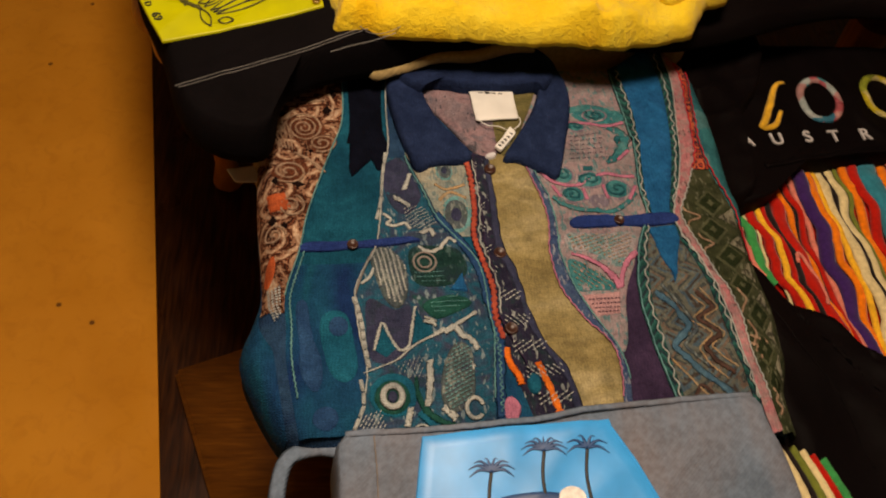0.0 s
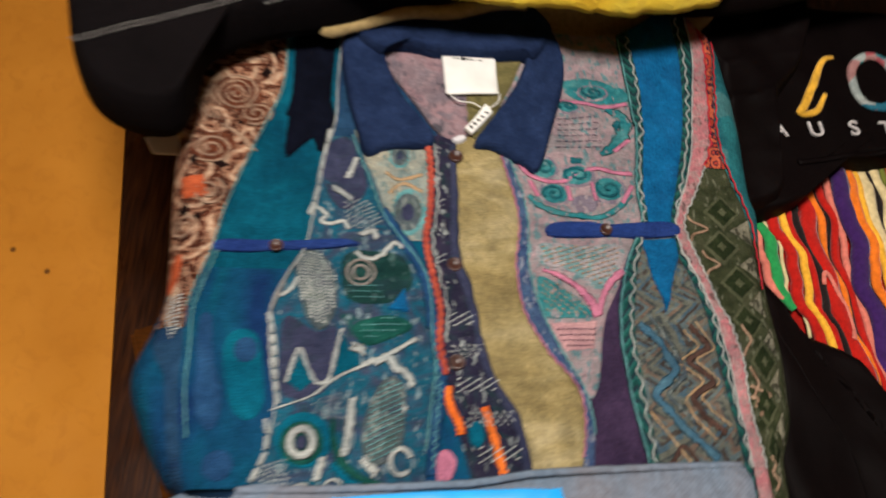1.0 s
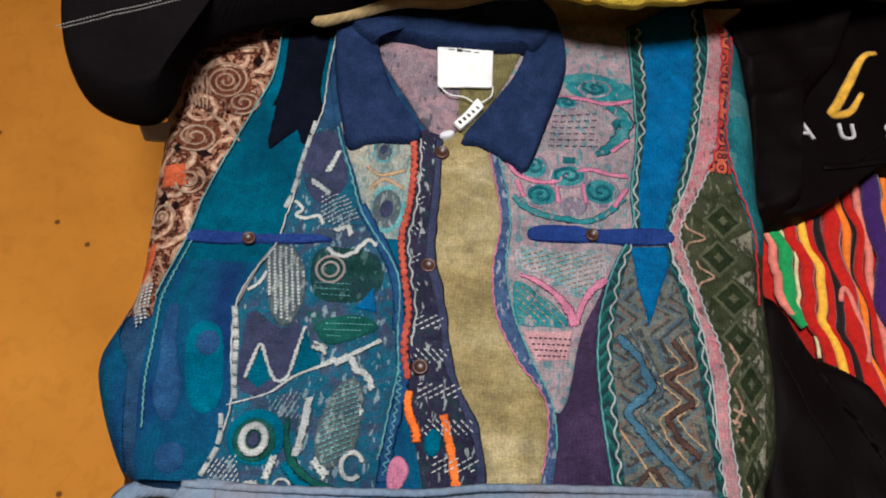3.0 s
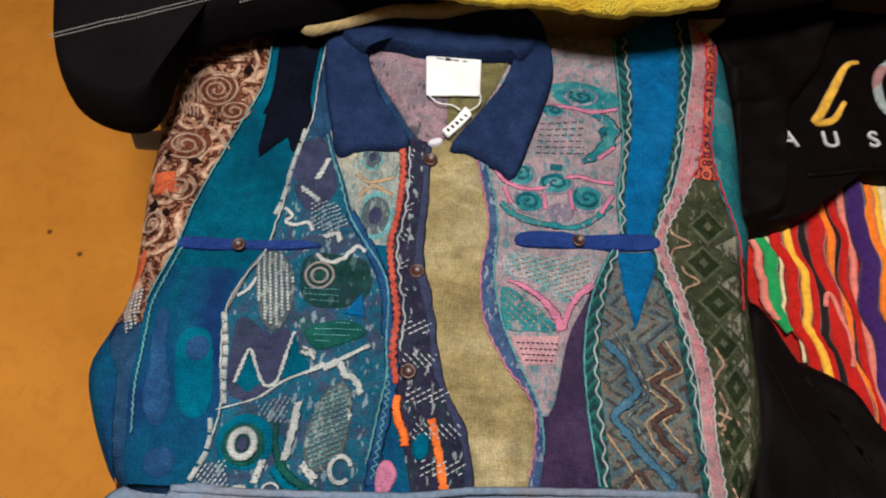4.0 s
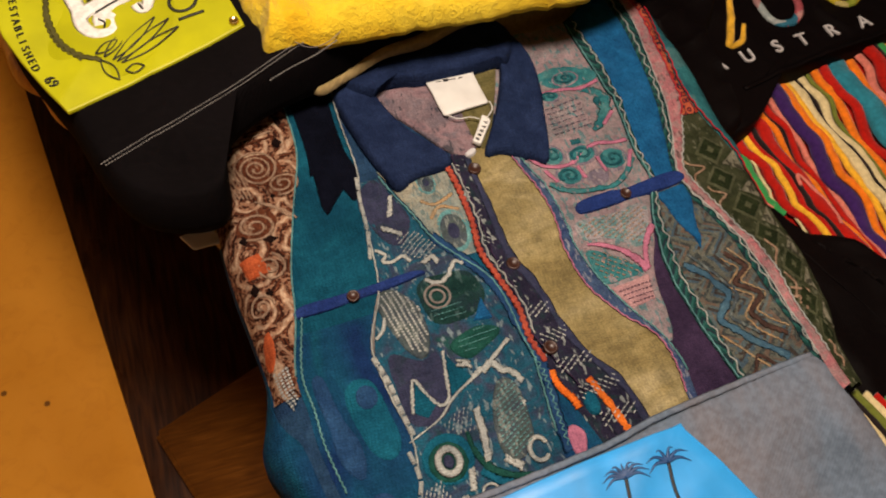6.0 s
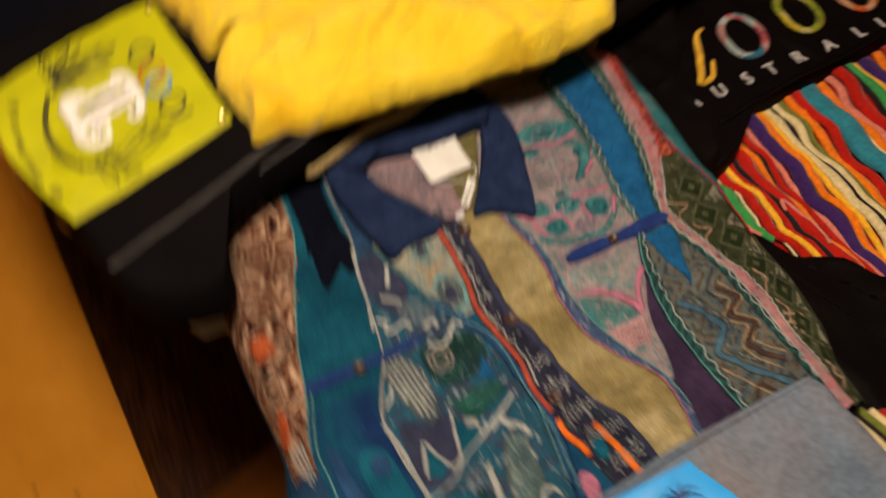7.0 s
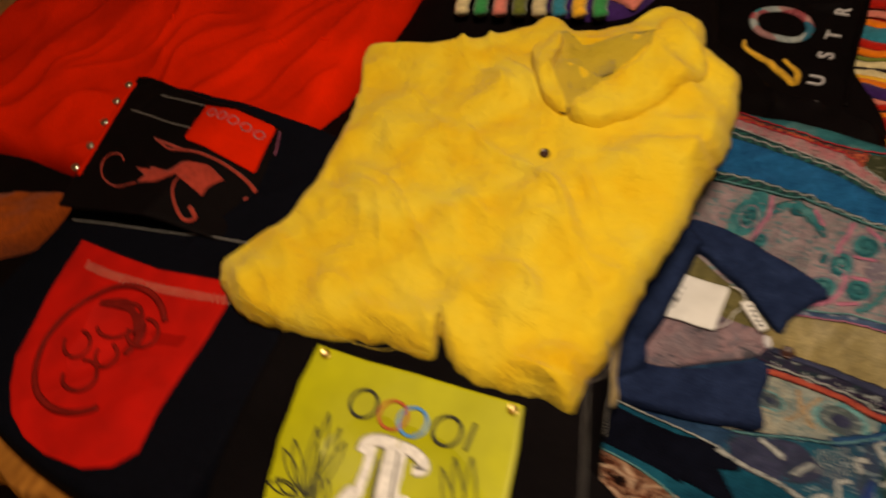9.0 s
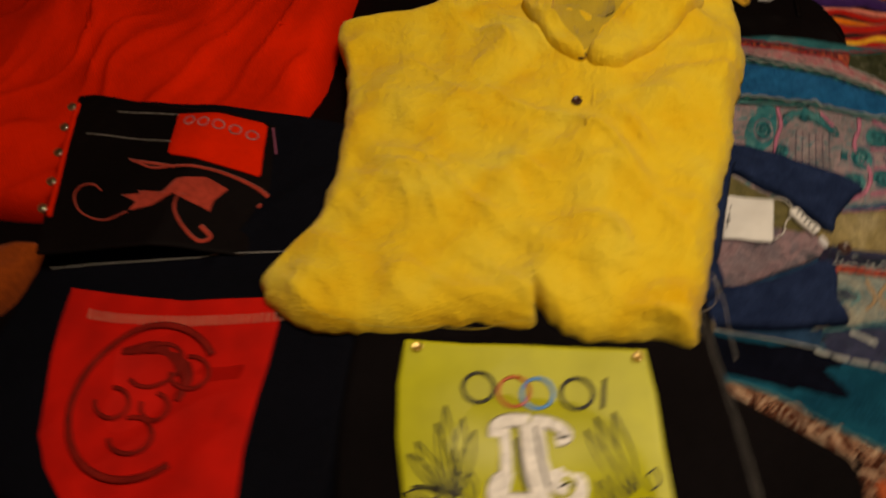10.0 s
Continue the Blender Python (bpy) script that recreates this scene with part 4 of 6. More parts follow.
yarn("white_stroke", mat_yarn, ((-12.3, 47.4), (-11.4, 48.2), (-10.9, 49.4)), 0.0018, flat=0.3, n=14)
yarn("peak_line", mat_yarn, ((-10.9, 39.3), (-10.5, 41.0), (-10.0, 42.4), (-9.2, 40.9), (-8.2, 39.4), (-7.2, 39.8), (-6.8, 42.0), (-6.4, 44.5)), 0.0016, wiggle=0.0006, waves=26, n=120)
yarn("long_line", mat_yarn, ((-12.0, 36.8), (-8.6, 38.2), (-6.7, 39.8), (-3.9, 41.3), (-1.6, 42.7), (0.5, 44.2)), lambda u: 0.0006 + 0.0016 * u, flat=0.4)
for pts, r in ((((-3.3, 41.4), (-2.0, 42.2), (-1.3, 41.2), (-0.3, 40.8), (0.4, 39.6)), 0.0036), (((-5.3, 42.9), (-4.2, 42.5)), 0.004), (((-4.3, 41.2), (-3.2, 41.9)), 0.002), (((-5.0, 38.2), (-5.0, 36.0), (-5.3, 33.2)), 0.0038),
               (((-7.1, 33.0), (-7.5, 31.0)), 0.003), (((-9.2, 30.0), (-8.5, 30.5), (-8.1, 29.9)), 0.004), (((-3.7, 33.1), (-2.9, 32.3), (-2.4, 31.8)), 0.004), (((-1.0, 38.4), (-0.2, 37.4)), 0.003),
               (((-7.2, 60.8), (-6.7, 62.3), (-6.4, 63.4)), 0.0026), (((-8.5, 59.4), (-7.5, 58.9), (-6.5, 58.3)), 0.0026), (((-9.8, 57.2), (-8.9, 56.5), (-9.3, 55.5), (-8.1, 55.4), (-7.3, 55.8), (-6.5, 54.9)), 0.002),
               (((-5.8, 52.4), (-4.5, 51.8), (-3.3, 52.4), (-2.2, 53.8), (-1.2, 53.6)), 0.0024), (((-5.4, 54.4), (-4.2, 55.0), (-3.8, 54.2)), 0.0026)):
    yarn("white_stroke", mat_yarn, pts, r, flat=0.25, n=30, wiggle=0.0007, waves=5)
for r in (1.3, 0.75):
    part("curl", hoop(-5.1, 50.3, r, r, face, 0.0013, lift=0.0045), mat_thread, cardigan)
part("curl", hoop(-0.4, 32.9, 0.9, 1.1, face, 0.0024, lift=0.004, arc=(20, 320)), mat_yarn, cardigan)
part("curl", hoop(-6.0, 30.6, 0.7, 0.6, face, 0.0012, lift=0.004), mat_yarn, cardigan)
yarn("blue_outline", mat_royal, ((-3.4, 57.6), (-0.6, 53.4), (1.2, 49.8), (2.1, 45.1), (2.9, 41.7), (2.8, 38.8), (2.5, 35.3), (2.4, 31.9)), 0.0055, wiggle=0.0006, waves=30, n=160, flat=0.25)
yarn("teal_outline", mat_mint, ((2.3, 42.4), (2.7, 40.0), (2.6, 36.4), (2.4, 32.4)), 0.0006, wiggle=0.0022, waves=14, n=160, lift=0.0052)
# medallion: two ovals and an orange cross between them
for cx, cy, rx, ry in (-2.1, 64.2, 1.1, 1.5), (-0.9, 57.6, 1.6, 2.3):
    for k, m in ((1.25, mat_mint), (1.0, mat_grey), (0.5, mat_slate)):
        on("medallion_oval", m, oval(cx, cy, rx * k, ry * k), 0.0046 - 0.0012 * k)
mat_sand = knit_plain("sand_yarn", (0.42, 0.26, 0.13), (0.36, 0.27, 0.17), 40)
for pts in (((-3.4, 62.0), (-1.9, 61.2), (0.4, 62.2)), ((-2.9, 59.6), (-1.5, 60.8), (0.5, 60.0))):
    yarn("medallion_line", mat_sand, pts, 0.002, flat=0.2, n=20)
# mandala: teal scrolls, rose lines, a border arc
mat_sea = knit_mottled("sea_green_knit", [(0.012, 0.12, 0.15), (0.03, 0.17, 0.19), (0.07, 0.21, 0.22)], 50, (0.26, 0.22, 0.24), 0.62)
mat_seadark = knit_mottled("dark_sea_knit", [(0.008, 0.075, 0.10), (0.02, 0.11, 0.13)], 60)
mat_speckle = knit_mottled("speckled_violet_knit", [(0.13, 0.12, 0.17), (0.22, 0.18, 0.22)], 70, (0.32, 0.27, 0.29), 0.55)
on("mandala_band", mat_sea, smooth_ring(((15.8, 76.2), (19.1, 77.0), (22.8, 75.8), (23.0, 73.9), (19.3, 73.2), (16.3, 74.0)), 40), 0.0026)
for cx, cy, rx, ry in (19.1, 74.8, 1.7, 1.1), (16.1, 72.4, 1.3, 0.9), (13.2, 64.2, 1.4, 1.4), (16.7, 63.6, 1.8, 1.3), (14.1, 61.0, 1.6, 1.4), (20.0, 62.1, 1.8, 1.5):
    on("scroll_edge", mat_speckle, oval(cx, cy, rx * 1.18, ry * 1.2, 10), 0.0030)
    on("scroll", mat_sea, oval(cx, cy, rx, ry, 10), 0.0036)
    spiral("scroll_line", mat_seadark, cx, cy, 0.8 * rx, 1.6, 0.0015, 1 if cx < 17 else -1, 0.0045, ry / rx)
on("scroll", mat_seadark, sharp_ring(((16.0, 65.9), (17.5, 66.0), (17.4, 65.1), (16.0, 65.0)), 24), 0.0034)
yarn("curl_band", mat_sea, ((20.3, 72.6), (22.0, 72.0), (22.4, 70.2), (21.5, 68.3), (20.0, 66.8), (19.4, 66.4)), lambda u: 0.0035 + 0.004 * math.sin(math.pi * u), flat=0.12, lift=0.003)
on("lozenge", mat_seadark, sharp_ring(((21.4, 71.2), (22.0, 70.4), (21.4, 69.5), (20.8, 70.3)), 20), 0.0046)
hatch("mandala_stitches", mat_slate, ((14.8, 71.2), (19.2, 71.8), (19.6, 67.2), (14.4, 66.5)), 6, 0.75, 0.0004, 0.8, 0.0036)
on("speckled_patch", mat_speckle, smooth_ring(((15.9, 60.6), (17.4, 61.4), (18.8, 60.8), (18.3, 59.3), (16.3, 59.0)), 30), 0.0032)
yarn("border_arc", mat_sea, ((11.3, 60.4), (13.1, 59.1), (16.0, 58.5), (18.8, 58.7), (20.9, 60.0), (22.4, 61.8)), 0.0034, flat=0.12, lift=0.0030)
for pts in (((10.3, 64.9), (11.8, 63.0), (14.8, 62.6), (18.3, 64.5), (20.9, 64.2), (22.7, 64.3)), ((11.6, 62.4), (12.4, 60.4)), ((15.6, 62.2), (15.9, 60.4)), ((18.2, 62.8), (18.6, 60.6)), ((21.4, 60.6), (22.6, 62.8)), ((13.9, 72.9), (17.6, 73.2), (20.2, 72.9), (22.9, 73.6)), ((21.0, 67.0), (22.7, 68.6))):
    yarn("rose_line", mat_rose, pts, 0.0024, flat=0.15, lift=0.0034, n=40)
# lower mandala: lace, a rose vee, a hatched leaf and a striped rose field
mat_whitelace = knit_mottled("white_teal_lace", [(0.30, 0.27, 0.29), (0.10, 0.23, 0.24), (0.32, 0.28, 0.30), (0.20, 0.25, 0.26)], 60)
on("lace_patch", mat_whitelace, smooth_ring(((12.2, 55.0), (16.6, 55.4), (21.2, 55.6), (20.4, 52.6), (18.3, 50.4), (15.2, 52.2), (12.3, 52.8)), 50), 0.0026)
hatch("lace_stitches", mat_cream, ((12.4, 54.6), (16.6, 55.2), (20.8, 55.4), (20.0, 52.8), (18.3, 50.8), (15.2, 52.4), (12.6, 53.0)), 24, 0.5, 0.0006, 0.6, 0.0042)
on("leaf_patch", mat_sea, smooth_ring(((12.0, 51.4), (13.9, 51.1), (16.5, 49.3), (17.6, 47.7), (14.8, 47.3), (12.7, 47.5)), 40), 0.0032)
hatch("leaf_stitches", mat_cream, ((12.2, 51.2), (13.9, 50.9), (16.3, 49.2), (17.2, 47.9), (14.8, 47.6), (12.9, 47.8)), -38, 0.55, 0.0005, 0.6, 0.0046)
mat_blush = knit_mottled("blush_pink_knit", [(0.40, 0.22, 0.24), (0.44, 0.26, 0.27)], 60)
on("rose_patch", mat_blush, sharp_ring(((13.2, 46.8), (18.0, 47.4), (17.6, 44.4), (14.6, 44.0)), 44), 0.0032)
hatch("rose_stitches", mat_plum, ((13.6, 46.5), (17.8, 47.0), (17.4, 44.6), (14.8, 44.3)), 4, 0.55, 0.0005, 0.45, 0.0048)
yarn("rose_vee", mat_rose, ((12.6, 52.2), (14.2, 51.7), (16.1, 50.6), (17.4, 49.2), (18.1, 47.8)), lambda u: 0.0018 + 0.0035 * u, flat=0.12, lift=0.0036)
yarn("rose_vee", mat_rose, ((20.8, 52.7), (19.4, 51.3), (18.6, 49.8), (18.1, 47.8)), lambda u: 0.0042 - 0.0018 * u, flat=0.12, lift=0.0036)
# zigzag bands of the chevron field
mat_steelblue = knit_mottled("steel_blue_knit", [(0.035, 0.10, 0.17), (0.07, 0.15, 0.20)], 60)
mat_cocoa = knit_mottled("cocoa_knit", [(0.05, 0.03, 0.026), (0.09, 0.05, 0.04)], 60)
for pts, m, r in ((((22.0, 47.2), (24.0, 45.3), (25.0, 42.6), (23.0, 40.2), (25.4, 37.4), (28.4, 34.6)), mat_steelblue, 0.0042), (((22.9, 48.2), (25.1, 45.0), (25.9, 42.4), (24.2, 40.2), (26.6, 37.8)), mat_grey, 0.0022),
                  (((27.0, 47.3), (28.6, 45.2), (26.4, 43.6), (28.7, 41.8), (26.5, 40.1), (27.4, 38.5), (29.3, 36.9)), mat_cocoa, 0.0030), (((26.3, 46.8), (27.6, 45.2), (25.5, 43.4), (27.6, 41.7), (25.8, 39.9), (26.5, 38.3), (28.4, 36.3)), mat_sand, 0.0009),
                  (((27.6, 47.8), (29.2, 45.2), (27.2, 43.7), (29.3, 41.9), (27.3, 40.2), (28.2, 38.9), (29.8, 37.6)), mat_sand, 0.0009), (((22.4, 38.6), (24.2, 36.4), (25.8, 34.0)), mat_sand, 0.0011), (((23.4, 33.4), (25.2, 35.6), (27.4, 33.2)), mat_cocoa, 0.0020)):
    line = np.array(pts, float)
    yarn("zigzag_band", m, [tuple(p) for a, b in zip(line, line[1:]) for p in (a, a + (b - a) * 0.5)] + [tuple(line[-1])], r, flat=0.15, lift=0.0030, n=90, wiggle=0.0004, waves=22)
# cords along the seams
for s, a, b, m, w, k in ((BROWN_R, 46, 78, mat_mint, 0.0002, 40), (TEAL_R, 34, 79, mat_yarn, 0.0004, 34), (FISH_R, 34, 66, mat_mint, 0.0005, 30),
                         (off(LACE_R, -0.004), 34, 83.5, mat_yarn, 0.0028, 26), (off(BLUE_R, 0.005), 34, 87.5, mat_yarn, 0.0026, 28),
                         (off(PLUM_R, 0.001), 34, 83, mat_mint, 0.0004, 40), (off(LACE2_R, 0.0), 34, 87, mat_yarn, 0.0004, 30),
                         (off(SALMON_R, 0.0), 34, 66, mat_yarn, 0.0012, 34), (SALMON_R, 66, 85, mat_crimson, 0.0016, 12),
                         (OLIVE_R, 34, 67, mat_rose, 0.0008, 30), (off(EDGE_R, 0.0), 36, 67, mat_mint, 0.0005, 40), (off(DIAM_L, 0.001), 52, 83.5, mat_crimson, 0.001, 20),
                         (off(MEDAL_R, 0.010), 44, 66, mat_yarn, 0.0016, 12), (off(BROWN_R, 0.006), 34, 52, mat_mint, 0.0008, 30), (off(BAND_L, 0.0), 34, 67, mat_plum, 0.0006, 20)):
    part("seam_cord", cord([(100 * s(y / 100), y) for y in np.linspace(a, b, 22)], face, 0.0009, 300, w * 0.8, k, 0.0042), m, cardigan)
mat_coralrope = knit_mottled("coral_red_rope", [(0.30, 0.045, 0.035), (0.48, 0.10, 0.06)], 90)
for d, ph in ((0.0022, 0), (0.0040, 1)):
    part("twisted_rope", cord([(100 * (MEDAL_R(y / 100) + d), y) for y in np.linspace(41, 66.5, 24)], face, 0.0021, 400, 0.0013, 34 + ph, 0.0044), mat_coralrope, cardigan)
yarn("orange_cord", mat_orange, ((3.6, 39.9), (3.6, 38.9), (4.0, 37.6), (4.6, 36.5), (4.8, 35.5)), 0.004, flat=0.4)
yarn("orange_cord", mat_orange, ((6.8, 38.1), (7.3, 36.8), (7.9, 35.1), (8.4, 33.0), (8.6, 32.0)), 0.0048, flat=0.4)
on("orange_block", mat_ember, sharp_ring(((-23.6, 59.6), (-21.4, 60.2), (-20.4, 57.7), (-23.0, 57.1)), 32), 0.004)
mat_diam_dark = knit_mottled("dark_green_knit", [(0.010, 0.016, 0.007), (0.022, 0.030, 0.013)], 60)
mat_diam_rim = knit_mottled("moss_knit", [(0.05, 0.058, 0.03), (0.08, 0.085, 0.05)], 60)
mat_diam_pale = knit_mottled("pale_speckled_knit", [(0.12, 0.115, 0.08), (0.21, 0.20, 0.15)], 120, (0.03, 0.03, 0.02), 0.52)
for i in range(7):
    y = 60.6 - 4.15 * i
    lo, hi = 100 * SALMON_R(y / 100), 100 * DIAM_L(y / 100)
    x, w = lo + (0.52 + 0.05 * (-1) ** i) * (hi - lo), min(2.1, 0.40 * (hi - lo))
    for k, m, up in ((1.0, mat_diam_rim, 0.0032), (0.82, mat_diam_dark, 0.0040), (0.34, mat_diam_rim, 0.0046)):
        on("diamond_motif", m, sharp_ring([(x + w * k, y), (x, y + 2.2 * k), (x - w * k, y), (x, y - 2.2 * k)], 32), up, rings=3)
    g = y - 2.08
    lo, hi = 100 * SALMON_R(g / 100), 100 * DIAM_L(g / 100)
    on("speckled_triangle", mat_diam_pale, sharp_ring([(hi - 0.2, g + 1.6), (hi - 0.2, g - 1.6), (hi - 0.36 * (hi - lo), g)], 26), 0.0036, rings=3)
    if i % 3 != 2:
        yarn("zigzag_line", mat_cream, [(lo + 0.5, g + 1.5), (lo + 0.9, g + 0.8), (lo + 0.34 * (hi - lo), g), (lo + 0.9, g - 0.8), (lo + 0.5, g - 1.6)], 0.0013, n=30)
yarn("zigzag_line", mat_cream, ((32.3, 41.6), (33.3, 41.2), (34.1, 40.8), (33.5, 39.8), (33.0, 38.8)), 0.0016, n=24)
yarn("zigzag_line", mat_cream, ((32.2, 40.6), (32.9, 40.4), (32.6, 39.6)), 0.0013, n=16)

# pocket welts, buttons
mat_welt = knit_plain("blue_welt_knit", (0.012, 0.030, 0.14), (0.02, 0.045, 0.18), 30)
for pts, bx in ((((-19.5, 52.1), (-18.6, 53.1), (-12.6, 53.4), (-7.2, 53.6), (-5.2, 53.4), (-7.0, 52.8), (-12.9, 52.2), (-18.2, 51.8)), (-13.3, 52.6)), (((12.9, 56.4), (14.0, 57.5), (20.2, 58.1), (26.3, 58.9), (27.7, 58.1), (26.3, 57.1), (20.2, 56.4), (14.1, 55.8)), (19.2, 57.0))):
    w = part("pocket_welt", patch(smooth_ring(pts, 60), face, 0.006, 0.006), mat_welt, cardigan, "dark blue knitted pocket welt")
    x, y = bx[0] / 100, bx[1] / 100
    part("button", disc(x, y, face(x, y) + 0.005, 0.0068, 0.0035, 20, 0.4), mat_button, cardigan, "dark brown button")
for x, y in (3.8, 64.6), (3.9, 52.0), (4.3, 42.1):
    x, y = x / 100, y / 100
    part("button", disc(x, y, face(x, y) + 0.003, 0.0078, 0.004, 20, 0.4), mat_button, cardigan, "dark brown button")

# neck: lining, folded collar, label and hang tag
on("neck_lining", mat_lining, smooth_ring(((-5.4, 78.8), (3.1, 81.2), (4.6, 78.6), (5.3, 72.2), (5.2, 67.5), (2.6, 66.7), (-0.6, 70.7), (-3.5, 74.8)), 60), 0.004)
on("neck_lining", mat_lining2, smooth_ring(((4.4, 80.6), (10.8, 80.7), (11.2, 78.8), (9.9, 74.7), (7.4, 69.2), (5.5, 67.2), (4.6, 72.9)), 60), 0.0045)


def collar_top(x, y):
    return face(x, y) + 0.014


part("collar_leaf", drape(smooth_ring(((-9.2, 78.0), (-7.5, 80.4), (-5.3, 80.3), (-4.0, 75.8), (-1.8, 70.9), (1.5, 66.4), (0.2, 65.1), (-2.7, 64.8), (-5.5, 63.6), (-6.9, 67.3), (-8.3, 72.2)), 90), collar_top, lambda x, y: face(x, y) + 0.002, 0.008, amp=0.003, size=0.05), mat_collar, cardigan)
part("collar_leaf", drape(smooth_ring(((12.3, 84.0), (14.6, 82.6), (15.8, 78.9), (15.7, 75.1), (14.2, 69.1), (12.5, 63.5), (10.6, 64.3), (7.6, 65.7), (5.6, 66.2), (8.3, 70.8), (10.6, 75.5), (11.5, 78.7)), 90), collar_top, lambda x, y: face(x, y) + 0.002, 0.008, amp=0.003, size=0.05), mat_collar, cardigan)
part("collar_stand", drape(smooth_ring(((-8.1, 79.3), (-5.5, 82.4), (-1.1, 84.2), (3.9, 85.1), (9.2, 85.5), (13.1, 84.8), (14.8, 82.4), (12.6, 77.7), (10.7, 77.6), (4.7, 77.4), (1.0, 77.3), (-3.9, 77.5), (-4.9, 76.2)), 110), lambda x, y: face(x, y) + 0.021 - 0.006 * math.cos((y - 0.82) / 0.018), lambda x, y: face(x, y) + 0.001, 0.009, centre=(3.4, 80.5), amp=0.002, size=0.06), mat_collar, cardigan)
label_top = lambda x, y: face(x, y) + 0.009
neck_label = part("neck_label", patch(sharp_ring(((1.9, 77.3), (7.9, 78.0), (8.2, 72.6), (2.5, 72.0)), 48), label_top, 0.001, 0.001), mat_tag, cardigan, "white woven neck label")
x, y = (4.3, 77.1)
part("printed_bar", box(x / 100 - 0.003, x / 100 + 0.003, y / 100 - 0.002, y / 100 + 0.002, face(x / 100, y / 100) + 0.0095, face(x / 100, y / 100) + 0.0106), mat_ink, neck_label, smooth=False)
for px, w in ((-1.2, 0.7), (0.3, 0.9), (1.6, 0.5)):
    part("printed_bar", box(x / 100 + px / 100, x / 100 + (px + w) / 100, y / 100 - 0.0006, y / 100 + 0.0006, face(x / 100, y / 100) + 0.0095, face(x / 100, y / 100) + 0.0104), mat_ink, neck_label, smooth=False)
hang_tag = part("hang_tag", patch(sharp_ring(((4.6, 67.9), (6.8, 71.0), (7.6, 70.1), (5.4, 67.2)), 32), label_top, 0.004, 0.001), mat_tag, cardigan, "small white hang tag")
for k in range(5):
    x, y = [p + (q - p) * (0.15 + 0.17 * k) for p, q in zip( (4.9, 67.6), (7.3, 70.4))]
    part("printed_bar", box(-0.0016, 0.0016, -0.0022, 0.0022, 0, 0.0004, pose(x / 100, y / 100, face(x / 100, y / 100) + 0.0128, 0, 0, 40)), mat_ink, hang_tag, smooth=False)
part("tag_string", cord(((2.7, 72.0), (3.8, 71.1), (5.3, 71.0), (6.3, 70.5)), face, 0.0007, 30, lift=0.012), mat_tag, cardigan)
part("tag_string", cord(((8.2, 72.6), (8.2, 71.5), (7.5, 70.7), (6.9, 70.4)), face, 0.0007, 30, lift=0.012), mat_tag, cardigan)
part("clip", patch(oval(4.1, 66.8, 0.9, 0.5, 30), face, 0.008, 0.003), mat_plastic, cardigan, "clear plastic clip")


# ---- garments on the tables ----
def lie(name, label, category, ring, top, base, material, group="", main="cloth", n=160, **kw):
    """A garment laid flat: an Empty with its main cloth; returns it and its upper face."""
    t = thing(name, label, category, group)
    tf = top if callable(top) else (lambda x, y: top)
    amp, size, seed = kw.get("amp", 0.0), kw.get("size", 0.08), kw.get("seed", 0.0)
    part(main, drape(smooth_ring(ring, n), tf, base, **kw), material, t)
    return t, (lambda x, y: tf(x, y) + folds(x, y, size, amp, seed))


# dark jacket under everything at the back
lie("dark_jacket", "crumpled black jacket spread beneath the other clothes", "jacket",
    [(-2, 92), (14, 86), (34, 86), (60, 95), (100, 100), (102, 150), (95, 200), (60, 216), (10, 214), (-20, 200), (-46, 190), (-49, 165), (-44, 150), (-20, 130)], 0.762, 0.735, mat_velour, amp=0.02, size=0.12, seed=3, edge=0.02)

# beige garment whose edge shows behind the collar
beige, beige_top = lie("folded_shirt", "beige cotton shirt folded under the patchwork cardigan", "shirt",
                       [(10, 89.5), (-1.2, 86.2), (-8, 82.6), (-18, 75.5), (-24.5, 71.5), (-26, 67), (-21, 62), (-8, 64), (6, 72), (28, 76), (32, 86), (36, 93), (10, 94)], lambda x, y: 0.695 + 0.055 * min(max((y - 0.795 - 0.22 * (x + 0.09)) / 0.03, 0), 1), 0.64, mat_beige, edge=0.01, amp=0.003)
part("rolled_hem", cord([(-11.2, 80.4), (-11.4, 78.6), (-10.6, 77.6), (-8.3, 79.0), (-5.6, 80.0), (-3.2, 80.8), (-0.8, 81.5), (1.6, 82.1), (6, 83.2), (11, 84.6)], lambda x, y: 0.742 - 0.004 * math.sin(60 * x), 0.010, 70, flat=0.9), mat_beige, beige)
part("care_label", patch(sharp_ring([(-29.2, 66.6), (-24.5, 67.6), (-24.0, 64.8), (-28.0, 64.6)], 32), lambda x, y: 0.672, 0.001, 0.001), mat_tag, beige, "white care label sticking out")

# black jeans with the lime patch
jeans_face = lambda x, y: 0.792 + 0.05 * min(max((x + 0.30) / 0.3, 0), 1) * 0.5
jeans, jf = lie("black_jeans", "folded black denim jeans with a lime leather back patch", "jeans",
                [(-43, 106), (-43.4, 98), (-41.8, 88), (-38.5, 80), (-36.9, 76.4), (-34.8, 69.8), (-32.6, 65.6), (-30.0, 63.3), (-26.6, 62.2), (-23.8, 62.6), (-22.8, 65.0), (-22.6, 68.4), (-21.9, 71.6), (-19.4, 73.8), (-16.8, 75.2), (-13.4, 76.4), (-10.6, 77.3), (-6.0, 79.6), (10, 86), (18, 94), (18, 112), (-22, 112.5)],
                jeans_face, 0.742, mat_denim_black, "jeans", edge=0.018, amp=0.007, size=0.16, seed=4, n=220, rings=40)
